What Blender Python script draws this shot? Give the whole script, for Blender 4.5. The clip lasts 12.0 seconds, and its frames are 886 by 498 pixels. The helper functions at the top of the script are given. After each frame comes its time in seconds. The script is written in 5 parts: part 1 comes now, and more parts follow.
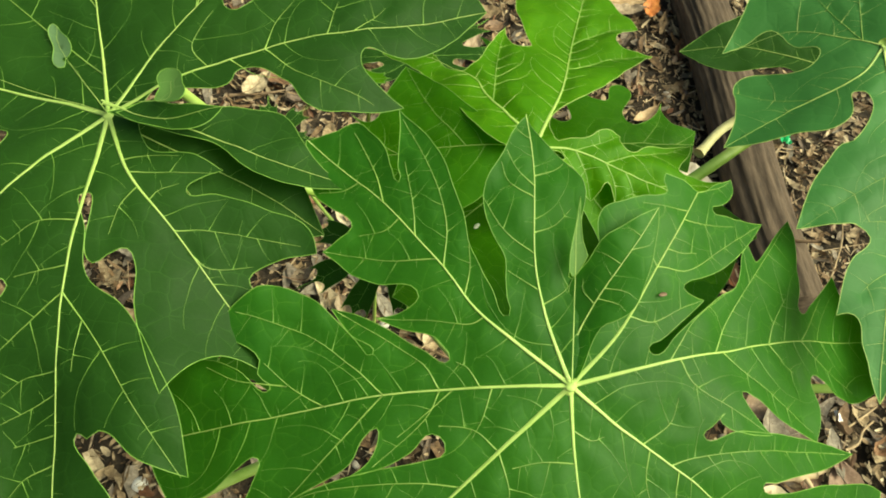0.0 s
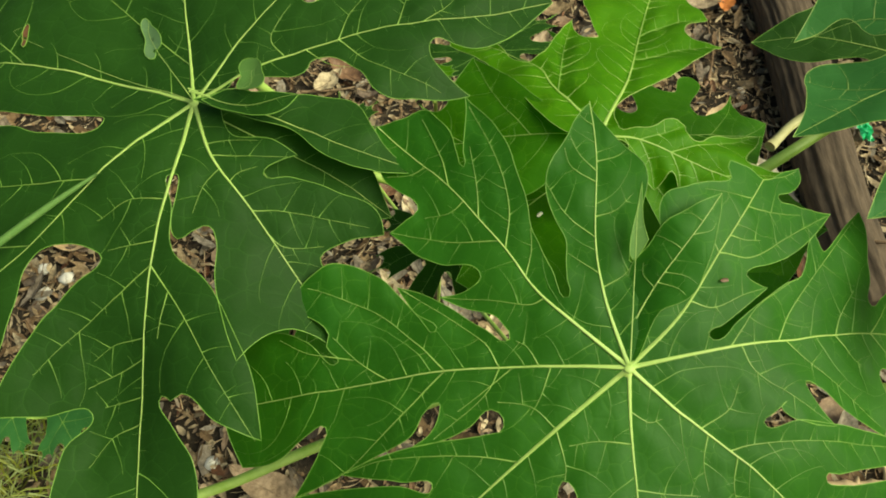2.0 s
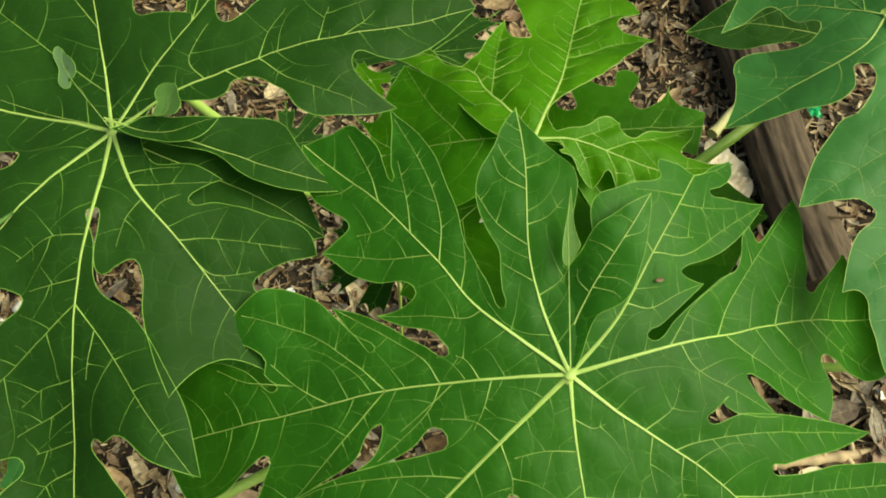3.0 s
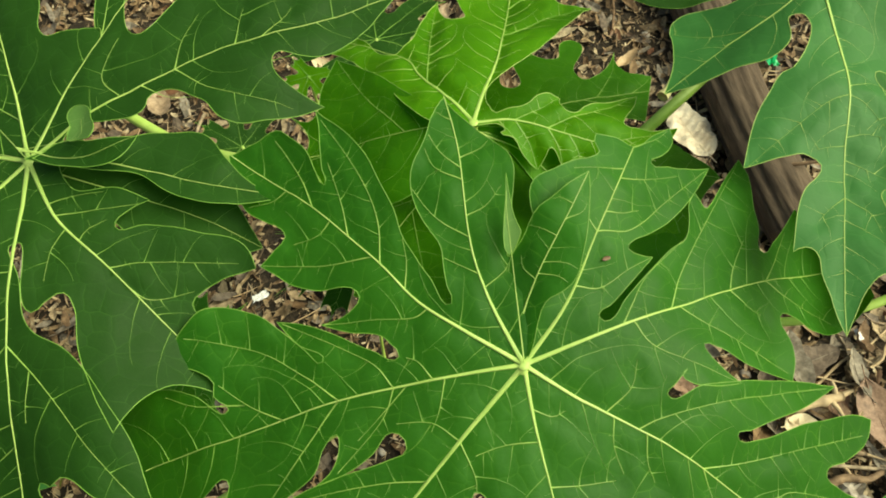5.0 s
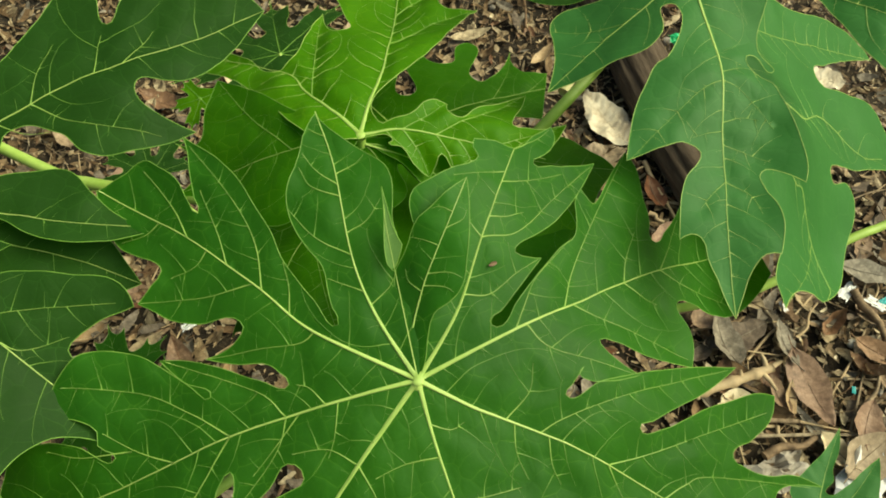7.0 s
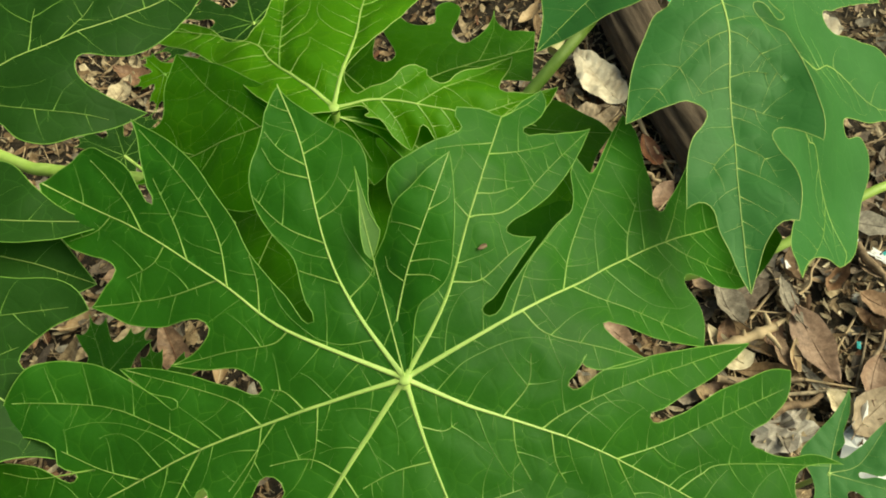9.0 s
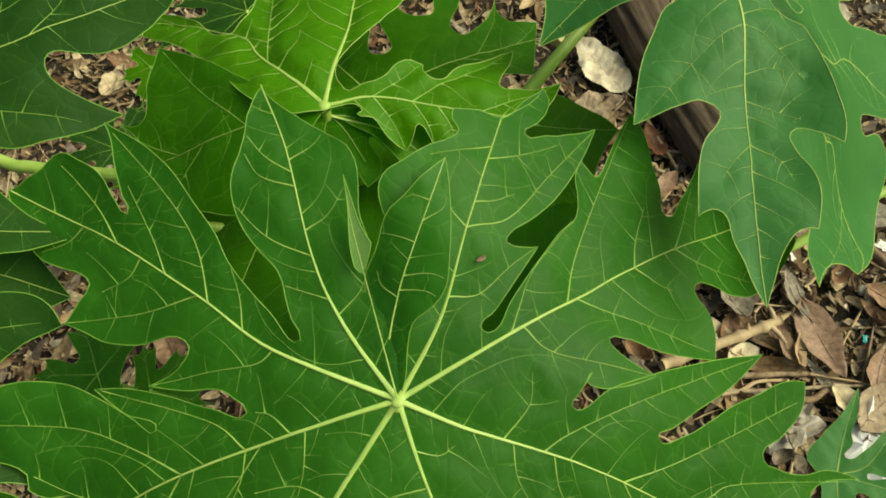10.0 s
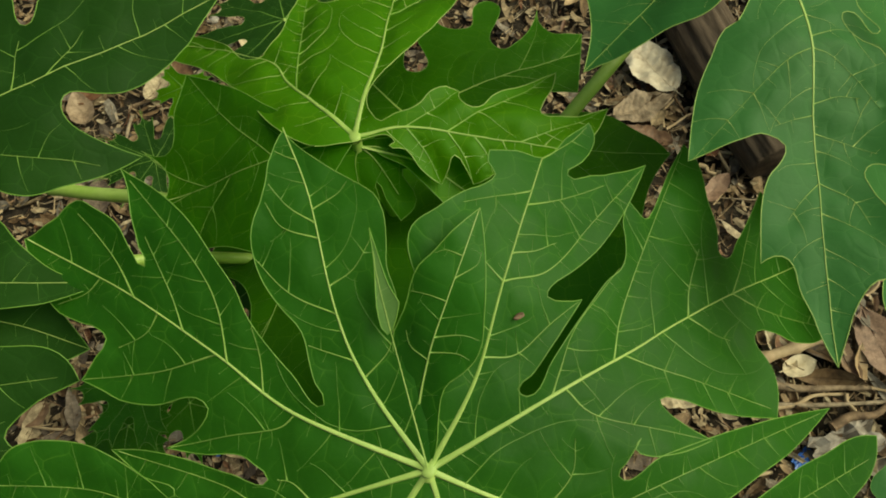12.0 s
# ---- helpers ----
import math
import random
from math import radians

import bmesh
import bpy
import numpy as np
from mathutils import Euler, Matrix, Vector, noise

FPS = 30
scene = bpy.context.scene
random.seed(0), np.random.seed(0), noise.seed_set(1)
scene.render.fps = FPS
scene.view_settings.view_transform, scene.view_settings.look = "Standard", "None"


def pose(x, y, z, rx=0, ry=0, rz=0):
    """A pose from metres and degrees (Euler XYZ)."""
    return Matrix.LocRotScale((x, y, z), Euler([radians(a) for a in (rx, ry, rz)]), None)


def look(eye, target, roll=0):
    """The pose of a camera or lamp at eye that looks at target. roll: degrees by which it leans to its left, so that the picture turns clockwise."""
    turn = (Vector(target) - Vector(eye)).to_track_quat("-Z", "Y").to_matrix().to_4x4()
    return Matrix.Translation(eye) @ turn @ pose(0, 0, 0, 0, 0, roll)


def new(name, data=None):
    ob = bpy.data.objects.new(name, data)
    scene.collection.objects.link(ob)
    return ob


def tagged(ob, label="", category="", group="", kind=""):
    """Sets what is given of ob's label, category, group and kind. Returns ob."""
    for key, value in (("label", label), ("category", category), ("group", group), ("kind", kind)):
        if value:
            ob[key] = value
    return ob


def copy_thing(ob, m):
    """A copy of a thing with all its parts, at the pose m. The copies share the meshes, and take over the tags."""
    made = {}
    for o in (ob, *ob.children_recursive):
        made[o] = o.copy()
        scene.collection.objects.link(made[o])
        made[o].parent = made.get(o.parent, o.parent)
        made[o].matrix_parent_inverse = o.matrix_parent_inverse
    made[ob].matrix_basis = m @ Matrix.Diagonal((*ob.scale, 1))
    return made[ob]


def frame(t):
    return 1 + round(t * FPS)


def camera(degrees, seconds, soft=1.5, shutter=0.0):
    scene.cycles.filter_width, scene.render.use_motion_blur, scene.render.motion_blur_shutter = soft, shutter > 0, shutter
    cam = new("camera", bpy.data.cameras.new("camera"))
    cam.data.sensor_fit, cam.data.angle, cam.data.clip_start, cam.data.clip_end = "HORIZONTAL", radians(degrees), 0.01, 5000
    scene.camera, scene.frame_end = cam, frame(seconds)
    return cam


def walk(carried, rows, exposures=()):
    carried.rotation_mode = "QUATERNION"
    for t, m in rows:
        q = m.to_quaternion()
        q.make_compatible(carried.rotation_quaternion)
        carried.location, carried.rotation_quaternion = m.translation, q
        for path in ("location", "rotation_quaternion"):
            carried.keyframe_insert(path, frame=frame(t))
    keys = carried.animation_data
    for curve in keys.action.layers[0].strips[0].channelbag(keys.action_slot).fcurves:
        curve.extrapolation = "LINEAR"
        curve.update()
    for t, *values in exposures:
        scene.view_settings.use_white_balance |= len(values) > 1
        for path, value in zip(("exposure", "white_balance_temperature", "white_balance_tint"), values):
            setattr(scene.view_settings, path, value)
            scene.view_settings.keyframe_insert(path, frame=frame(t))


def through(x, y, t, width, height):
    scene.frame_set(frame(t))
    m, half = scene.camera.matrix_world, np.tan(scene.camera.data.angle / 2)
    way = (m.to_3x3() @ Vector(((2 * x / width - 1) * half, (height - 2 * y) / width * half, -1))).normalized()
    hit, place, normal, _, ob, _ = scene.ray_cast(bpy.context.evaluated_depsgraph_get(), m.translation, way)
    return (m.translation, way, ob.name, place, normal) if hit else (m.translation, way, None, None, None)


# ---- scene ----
cam = camera(63.4, 12.0, soft=1.8)
PATH = [
    (0.0, 0.0000, 0.0000, 1.7114, 31.490, -4.624, 7.498),
    (0.5, -0.0033, -0.0158, 1.7138, 31.417, -3.784, 10.161),
    (1.0, -0.0042, -0.0267, 1.7149, 31.161, -2.503, 11.565),
    (1.5, -0.0050, -0.0300, 1.7168, 31.164, -1.421, 11.914),
    (2.0, 0.0042, -0.0199, 1.7201, 31.265, -0.723, 11.058),
    (2.5, 0.0168, -0.0079, 1.7210, 31.159, -0.472, 9.046),
    (3.0, 0.0303, 0.0012, 1.7203, 31.020, -0.651, 6.664),
    (5.0, 0.0593, 0.0215, 1.7127, 29.447, 1.114, 0.919),
    (5.5, 0.0688, 0.0248, 1.7132, 29.661, 0.817, -0.516),
    (6.0, 0.0830, 0.0269, 1.7159, 30.057, 0.785, -1.877),
    (6.5, 0.0956, 0.0275, 1.7116, 30.095, 0.424, -3.942),
    (7.0, 0.1041, 0.0316, 1.7057, 29.748, -0.016, -5.548),
    (9.0, 0.1151, 0.0643, 1.6684, 27.002, 0.868, -7.868),
    (9.5, 0.1166, 0.0761, 1.6586, 26.264, 0.971, -7.681),
    (10.0, 0.1215, 0.0908, 1.6493, 25.881, 0.944, -7.870),
    (10.5, 0.1228, 0.1055, 1.6434, 26.146, 0.831, -8.357),
    (11.0, 0.1277, 0.1166, 1.6401, 25.455, 2.391, -8.065),
    (11.5, 0.1289, 0.1254, 1.6361, 25.333, 3.052, -7.523),
    (12.0, 0.1322, 0.1361, 1.6350, 25.215, 4.036, -6.302),
]
EXPOSURES = [(0.0, 0.56, 7900, -13), (1.5, 0.21, 7900, -13), (5.0, 0.4, 7900, -13), (6.5, 0.16, 7900, -13), (9.5, 0.14, 7900, -13), (12.0, -0.42, 7900, -13)]
walk(cam, [(t, pose(x, y, z, rx, ry, rz)) for t, x, y, z, rx, ry, rz in PATH], EXPOSURES)

# ---------------------------------------------------------------- light
world = bpy.data.worlds.new("sky")
scene.world = world
world.use_nodes = True
wn = world.node_tree
sky = wn.nodes.new("ShaderNodeTexSky")
sky.sky_type = "NISHITA"
sky.sun_disc = False
sky.sun_elevation, sky.sun_rotation = radians(48), radians(90)
sky.air_density, sky.dust_density, sky.ozone_density = 1.0, 7.0, 0.6
wn.nodes["Background"].inputs["Strength"].default_value = 0.092
wn.links.new(sky.outputs["Color"], wn.nodes["Background"].inputs["Color"])
sun = new("sun", bpy.data.lights.new("sun", "SUN"))
sun.data.energy, sun.data.angle, sun.data.color = 3.2, radians(50), (1.0, 0.97, 0.92)
sun.matrix_world = look((2.8, 0.6, 3.1), (0.0, 0.6, 0.0))


# ---------------------------------------------------------------- materials
def material(name, rough=0.6):
    m = bpy.data.materials.new(name)
    m.use_nodes = True
    b = m.node_tree.nodes["Principled BSDF"]
    b.inputs["Roughness"].default_value = rough
    return m, m.node_tree, b


def node(tree, kind, **values):
    n = tree.nodes.new(kind)
    for key, value in values.items():
        if key in n.inputs:
            n.inputs[key].default_value = value
    return n


def ramp(tree, fac, *stops):
    r = tree.nodes.new("ShaderNodeValToRGB")
    while len(r.color_ramp.elements) < len(stops):
        r.color_ramp.elements.new(0.5)
    for e, (p, c) in zip(r.color_ramp.elements, stops):
        e.position, e.color = p, (*c, 1) if len(c) == 3 else c
    tree.links.new(fac, r.inputs["Fac"])
    return r.outputs["Color"]


def mixed(tree, fac, a, b, mode="MIX"):
    m = tree.nodes.new("ShaderNodeMix")
    m.data_type, m.blend_type = "RGBA", mode
    for value, socket in ((fac, m.inputs[0]), (a, m.inputs[6]), (b, m.inputs[7])):
        if isinstance(value, (int, float)):
            socket.default_value = value
        elif isinstance(value, tuple):
            socket.default_value = (*value, 1)
        else:
            tree.links.new(value, socket)
    return m.outputs[2]


def bumped(tree, bsdf, height, strength, distance):
    b = node(tree, "ShaderNodeBump", Strength=strength, Distance=distance)
    tree.links.new(height, b.inputs["Height"])
    tree.links.new(b.outputs["Normal"], bsdf.inputs["Normal"])


def blade_material(name, dark, light, line, through, rough=0.5, gloss=0.3):
    """A leaf blade: mottled green, a net of fine pale veins, light that shines through."""
    m, t, b = material(name, rough)
    at = t.nodes.new("ShaderNodeTexCoord").outputs["Object"]
    warp = node(t, "ShaderNodeTexNoise", Scale=38.0, Detail=2.0)
    t.links.new(at, warp.inputs["Vector"])
    bent = node(t, "ShaderNodeVectorMath")
    bent.operation = "MULTIPLY_ADD"
    bent.inputs[1].default_value = (0.012, 0.012, 0.0)
    t.links.new(warp.outputs["Color"], bent.inputs[0])
    t.links.new(at, bent.inputs[2])
    nets = []
    for scale, width in ((66.0, 0.022), (190.0, 0.05)):
        v = node(t, "ShaderNodeTexVoronoi", Scale=scale)
        v.voronoi_dimensions, v.feature = "2D", "DISTANCE_TO_EDGE"
        t.links.new(bent.outputs[0], v.inputs["Vector"])
        nets.append((ramp(t, v.outputs["Distance"], (0.0, (1, 1, 1)), (width, (0, 0, 0))), v.outputs["Distance"]))
    big = node(t, "ShaderNodeTexNoise", Scale=9.0, Detail=3.0)
    fine = node(t, "ShaderNodeTexNoise", Scale=420.0, Detail=3.0)
    for n in (big, fine):
        t.links.new(at, n.inputs["Vector"])
    base = mixed(t, ramp(t, big.outputs["Fac"], (0.35, (0, 0, 0)), (0.7, (1, 1, 1))), dark, light)
    base = mixed(t, 0.25, base, ramp(t, fine.outputs["Fac"], (0.3, dark), (0.75, light)))
    a = node(t, "ShaderNodeMath")
    a.operation = "MULTIPLY"
    t.links.new(ramp(t, warp.outputs["Fac"], (0.36, (0.12, 0.12, 0.12)), (0.6, (0.72, 0.72, 0.72))), a.inputs[1])
    t.links.new(nets[0][0], a.inputs[0])
    c = node(t, "ShaderNodeMath")
    c.operation = "MULTIPLY"
    c.inputs[1].default_value = 0.12
    t.links.new(nets[1][0], c.inputs[0])
    colour = mixed(t, a.outputs[0], base, line)
    colour = mixed(t, c.outputs[0], colour, line)
    t.links.new(colour, b.inputs["Base Color"])
    b.inputs["Specular IOR Level"].default_value = gloss
    high = node(t, "ShaderNodeMath")
    high.operation = "ADD"
    t.links.new(ramp(t, nets[0][1], (0.0, (0, 0, 0)), (0.14, (1, 1, 1))), high.inputs[0])
    t.links.new(fine.outputs["Fac"], high.inputs[1])
    bumped(t, b, high.outputs[0], 0.16, 0.0008)
    shine = node(t, "ShaderNodeBsdfTranslucent", Color=(*through, 1))
    both = node(t, "ShaderNodeMixShader", Fac=0.33)
    t.links.new(b.outputs[0], both.inputs[1])
    t.links.new(shine.outputs[0], both.inputs[2])
    t.links.new(both.outputs[0], t.nodes["Material Output"].inputs["Surface"])
    return m


def plain_noise(name, stops, scale, rough=0.7, strength=0.4, distance=0.002, stretch=(1, 1, 1), vary=0.0, detail=5.0):
    """A mottled surface between some colours, with fine relief and a change from piece to piece."""
    m, t, b = material(name, rough)
    at = t.nodes.new("ShaderNodeTexCoord").outputs["Object"]
    mp = node(t, "ShaderNodeMapping")
    mp.inputs["Scale"].default_value = stretch
    t.links.new(at, mp.inputs["Vector"])
    n = node(t, "ShaderNodeTexNoise", Scale=scale, Detail=detail, Roughness=0.65)
    t.links.new(mp.outputs[0], n.inputs["Vector"])
    colour = ramp(t, n.outputs["Fac"], *stops)
    if vary:
        info = t.nodes.new("ShaderNodeObjectInfo")
        geo = t.nodes.new("ShaderNodeNewGeometry")
        add = node(t, "ShaderNodeMath")
        add.operation = "ADD"
        t.links.new(info.outputs["Random"], add.inputs[0])
        t.links.new(geo.outputs["Random Per Island"], add.inputs[1])
        fr = node(t, "ShaderNodeMath")
        fr.operation = "FRACT"
        t.links.new(add.outputs[0], fr.inputs[0])
        hsv = node(t, "ShaderNodeHueSaturation")
        for socket, low, high in (("Value", 1 - vary, 1 + vary), ("Saturation", 1.2, 0.75), ("Hue", 0.485, 0.515)):
            r = node(t, "ShaderNodeMapRange")
            r.inputs["To Min"].default_value, r.inputs["To Max"].default_value = low, high
            t.links.new(fr.outputs[0], r.inputs["Value"])
            t.links.new(r.outputs[0], hsv.inputs[socket])
        t.links.new(colour, hsv.inputs["Color"])
        colour = hsv.outputs[0]
    t.links.new(colour, b.inputs["Base Color"])
    bumped(t, b, n.outputs["Fac"], strength, distance)
    return m


BLADE = blade_material("leaf_green", (0.015, 0.092, 0.006), (0.034, 0.158, 0.012), (0.12, 0.32, 0.035), (0.13, 0.48, 0.010), 0.52, 0.22)
BLADE_PALE = blade_material("leaf_underside", (0.12, 0.26, 0.06), (0.17, 0.33, 0.09), (0.28, 0.42, 0.14), (0.1, 0.3, 0.02), 0.65)
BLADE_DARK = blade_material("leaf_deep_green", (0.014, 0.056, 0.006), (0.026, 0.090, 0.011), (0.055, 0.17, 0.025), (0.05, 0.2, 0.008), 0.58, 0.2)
# leaf_mid_green also carries shade as colour on two lobes of the young leaf
BLADE_MID = blade_material("leaf_mid_green", (0.028, 0.135, 0.004), (0.050, 0.195, 0.006), (0.18, 0.38, 0.03), (0.12, 0.4, 0.008), 0.54, 0.2)
BLADE_YOUNG = blade_material("leaf_yellow_green", (0.050, 0.195, 0.004), (0.086, 0.27, 0.006), (0.26, 0.46, 0.03), (0.2, 0.5, 0.006), 0.54, 0.2)
BLADE_MINED = blade_material("leaf_mined", (0.10, 0.20, 0.085), (0.16, 0.27, 0.13), (0.2, 0.4, 0.1), (0.1, 0.3, 0.05), 0.45, 0.4)
BLADE_BLUE = blade_material("leaf_grey_green", (0.046, 0.185, 0.042), (0.070, 0.245, 0.062), (0.11, 0.32, 0.075), (0.07, 0.28, 0.02), 0.52, 0.26)
VEIN = plain_noise("vein_pale", ((0.3, (0.30, 0.47, 0.10)), (0.7, (0.42, 0.58, 0.16))), 60.0, 0.5, 0.15, 0.0005)
VEIN_FINE = plain_noise("vein_fine", ((0.3, (0.13, 0.30, 0.035)), (0.7, (0.21, 0.40, 0.065))), 60.0, 0.5, 0.15, 0.0005)
VEIN_SIDE = plain_noise("vein_side", ((0.3, (0.20, 0.37, 0.06)), (0.7, (0.30, 0.48, 0.10))), 60.0, 0.5, 0.15, 0.0005)
PETIOLE = plain_noise("petiole_green", ((0.3, (0.32, 0.50, 0.08)), (0.7, (0.46, 0.62, 0.17))), 40.0, 0.45, 0.2, 0.0008, (1, 1, 0.2))
SOIL = plain_noise("soil", ((0.35, (0.010, 0.007, 0.004)), (0.55, (0.036, 0.025, 0.014)), (0.78, (0.15, 0.105, 0.06))), 34.0, 0.95, 0.9, 0.02, detail=10.0)
LITTER = plain_noise("leaf_litter_brown", ((0.27, (0.065, 0.043, 0.022)), (0.5, (0.23, 0.155, 0.08)), (0.75, (0.46, 0.335, 0.19))), 55.0, 0.7, 0.7, 0.003, vary=0.6, detail=8.0)
LITTER_PALE = plain_noise("leaf_litter_pale", ((0.25, (0.30, 0.21, 0.11)), (0.5, (0.48, 0.36, 0.21)), (0.75, (0.64, 0.52, 0.35))), 45.0, 0.65, 0.4, 0.002, vary=0.25)
RUST = plain_noise("leaf_litter_rust", ((0.28, (0.085, 0.045, 0.025)), (0.55, (0.19, 0.10, 0.052)), (0.76, (0.33, 0.20, 0.115))), 60.0, 0.6, 0.4, 0.002, vary=0.3)
TAN = plain_noise("leaf_litter_tan", ((0.28, (0.13, 0.082, 0.045)), (0.5, (0.27, 0.178, 0.105)), (0.75, (0.44, 0.31, 0.2))), 65.0, 0.65, 0.5, 0.002, vary=0.15, detail=8.0)
ORANGE = plain_noise("leaf_orange", ((0.3, (0.42, 0.12, 0.03)), (0.7, (0.62, 0.24, 0.06))), 30.0, 0.6, 0.4, 0.002)
IVORY = plain_noise("leaf_ivory", ((0.25, (0.36, 0.27, 0.18)), (0.52, (0.60, 0.52, 0.39)), (0.75, (0.74, 0.67, 0.54))), 24.0, 0.6, 0.3, 0.002)
TWIG = plain_noise("twig_bark", ((0.3, (0.09, 0.055, 0.028)), (0.7, (0.36, 0.25, 0.15))), 50.0, 0.8, 0.5, 0.002, (1, 1, 0.2), vary=0.45)
STICK = plain_noise("stick_pale", ((0.3, (0.35, 0.24, 0.13)), (0.7, (0.55, 0.42, 0.26))), 40.0, 0.7, 0.5, 0.002, (1, 1, 0.15))
STUB = plain_noise("stalk_dry", ((0.3, (0.42, 0.40, 0.18)), (0.7, (0.60, 0.56, 0.32))), 40.0, 0.6, 0.3, 0.001, (1, 1, 0.2))
STONE = plain_noise("pebble", ((0.3, (0.16, 0.13, 0.11)), (0.7, (0.42, 0.37, 0.31))), 40.0, 0.8, 0.4, 0.002, vary=0.5)
WHITE = plain_noise("chalk_stone", ((0.3, (0.55, 0.52, 0.46)), (0.7, (0.80, 0.78, 0.72))), 30.0, 0.7, 0.4, 0.003)
PLASTIC = plain_noise("white_plastic", ((0.3, (0.70, 0.70, 0.70)), (0.7, (0.84, 0.84, 0.83))), 20.0, 0.3, 0.3, 0.003)
GREEN_PLASTIC = plain_noise("green_plastic", ((0.3, (0.02, 0.42, 0.16)), (0.7, (0.06, 0.60, 0.26))), 20.0, 0.3, 0.2, 0.002)
BLUE_PLASTIC = plain_noise("blue_plastic", ((0.3, (0.03, 0.10, 0.42)), (0.7, (0.08, 0.22, 0.62))), 20.0, 0.3, 0.2, 0.002)
BARK = plain_noise("papaya_bark", ((0.3, (0.14, 0.12, 0.08)), (0.7, (0.30, 0.26, 0.18))), 20.0, 0.8, 0.6, 0.004)
LOG = plain_noise("weathered_wood", ((0.28, (0.030, 0.021, 0.014)), (0.45, (0.070, 0.048, 0.031)), (0.62, (0.118, 0.084, 0.056)), (0.8, (0.20, 0.15, 0.105))), 40.0, 0.9, 0.6, 0.008, (1, 1, 0.2), detail=14.0)
GREY_LEAF = plain_noise("leaf_litter_grey", ((0.28, (0.06, 0.047, 0.034)), (0.5, (0.16, 0.126, 0.092)), (0.74, (0.31, 0.255, 0.195))), 70.0, 0.75, 0.5, 0.002, vary=0.3, detail=8.0)
PINK_LEAF = plain_noise("leaf_litter_pinkish", ((0.3, (0.13, 0.075, 0.048)), (0.5, (0.25, 0.15, 0.098)), (0.72, (0.38, 0.25, 0.17))), 75.0, 0.6, 0.6, 0.002, detail=10.0)
TEAL_PLASTIC = plain_noise("teal_plastic", ((0.3, (0.02, 0.32, 0.34)), (0.7, (0.05, 0.48, 0.48))), 20.0, 0.35, 0.2, 0.002)
GRASS = plain_noise("grass_blade", ((0.3, (0.14, 0.20, 0.03)), (0.7, (0.34, 0.36, 0.08))), 30.0, 0.6, 0.2, 0.001, vary=0.3)


# ---------------------------------------------------------------- mesh helpers
def part(name, bm, mat, parent=None, label="", smooth=True):
    """One mesh object out of a bmesh, under a thing or under a part."""
    me = bpy.data.meshes.new(name)
    bm.to_mesh(me)
    bm.free()
    me.materials.append(mat)
    if smooth:
        me.polygons.foreach_set("use_smooth", [True] * len(me.polygons))
    ob = new(name, me)
    if parent:
        ob.parent = parent
    return tagged(ob, label)


def tube(bm, points, radii, sides=8, squash=1.0, caps=True):
    """A tapered tube along some points."""
    pts = [Vector(p) for p in points]
    rings = []
    side = None
    for i, p in enumerate(pts):
        d = (pts[min(i + 1, len(pts) - 1)] - pts[max(i - 1, 0)]).normalized()
        if side is None:
            side = d.cross(Vector((0, 0, 1)))
            if side.length < 1e-3:
                side = Vector((1, 0, 0))
        side = (side - d * side.dot(d)).normalized()
        up = side.cross(d)
        r = radii[i]
        rings.append([bm.verts.new(p + side * r * math.cos(a) + up * r * squash * math.sin(a)) for a in (2 * math.pi * k / sides for k in range(sides))])
    for a, b in zip(rings, rings[1:]):
        for k in range(sides):
            bm.faces.new((a[k], a[(k + 1) % sides], b[(k + 1) % sides], b[k]))
    if caps:
        bm.faces.new(rings[0])
        bm.faces.new(list(reversed(rings[-1])))


def spline(points, per=8):
    """A smooth line through some points."""
    pts = [Vector(p) for p in points]
    out = []
    for i in range(len(pts) - 1):
        a, b = pts[i], pts[i + 1]
        ta = (b - pts[i - 1]) / 2 if i else b - a
        tb = (pts[i + 2] - a) / 2 if i + 2 < len(pts) else b - a
        for k in range(per):
            u = k / per
            out.append(a * (2 * u**3 - 3 * u**2 + 1) + ta * (u**3 - 2 * u**2 + u) + b * (3 * u**2 - 2 * u**3) + tb * (u**3 - u**2))
    out.append(pts[-1])
    return out


# ---------------------------------------------------------------- papaya leaves
from mathutils.geometry import delaunay_2d_cdt

T, N, B = "tip", "notch", "bow"
ROUND, REACH = 0.05, 0.26


def polar(az, r):
    return (r * math.cos(radians(az)), r * math.sin(radians(az)))


def margin_line(marks):
    """The leaf's edge through its marks: pointed at tips, round everywhere else."""
    n = len(marks)
    pos = [Vector(polar(a, r)) for _, a, r in marks]
    flow = []
    for i in range(n):
        before, after = pos[i] - pos[i - 1], pos[(i + 1) % n] - pos[i]
        d = before.normalized() + after.normalized()
        flow.append(d.normalized() if marks[i][0] != T and d.length > 1e-6 else None)
    line = []
    for i in range(n):
        j = (i + 1) % n
        a, b = pos[i], pos[j]
        d = (b - a).length
        ha = a + flow[i] * d * 0.36 if flow[i] else None
        hb = b - flow[j] * d * 0.36 if flow[j] else None
        if ha is None:
            ha = a + ((hb or b) - a) * 0.36
        if hb is None:
            hb = b + (ha - b) * 0.36
        steps = max(2, int(d / 0.004))
        for k in range(steps):
            u = k / steps
            line.append(a * (1 - u) ** 3 + ha * 3 * u * (1 - u) ** 2 + hb * 3 * u * u * (1 - u) + b * u**3)
    return np.array([(p.x, p.y) for p in line])


def inside(poly, q):
    x, y = q[:, 0][:, None], q[:, 1][:, None]
    x0, y0 = poly[:, 0], poly[:, 1]
    x1, y1 = np.roll(x0, -1), np.roll(y0, -1)
    cross = ((y0 > y) != (y1 > y)) & (x < (x1 - x0) * (y - y0) / (y1 - y0 + 1e-12) + x0)
    return cross.sum(1) % 2 == 1


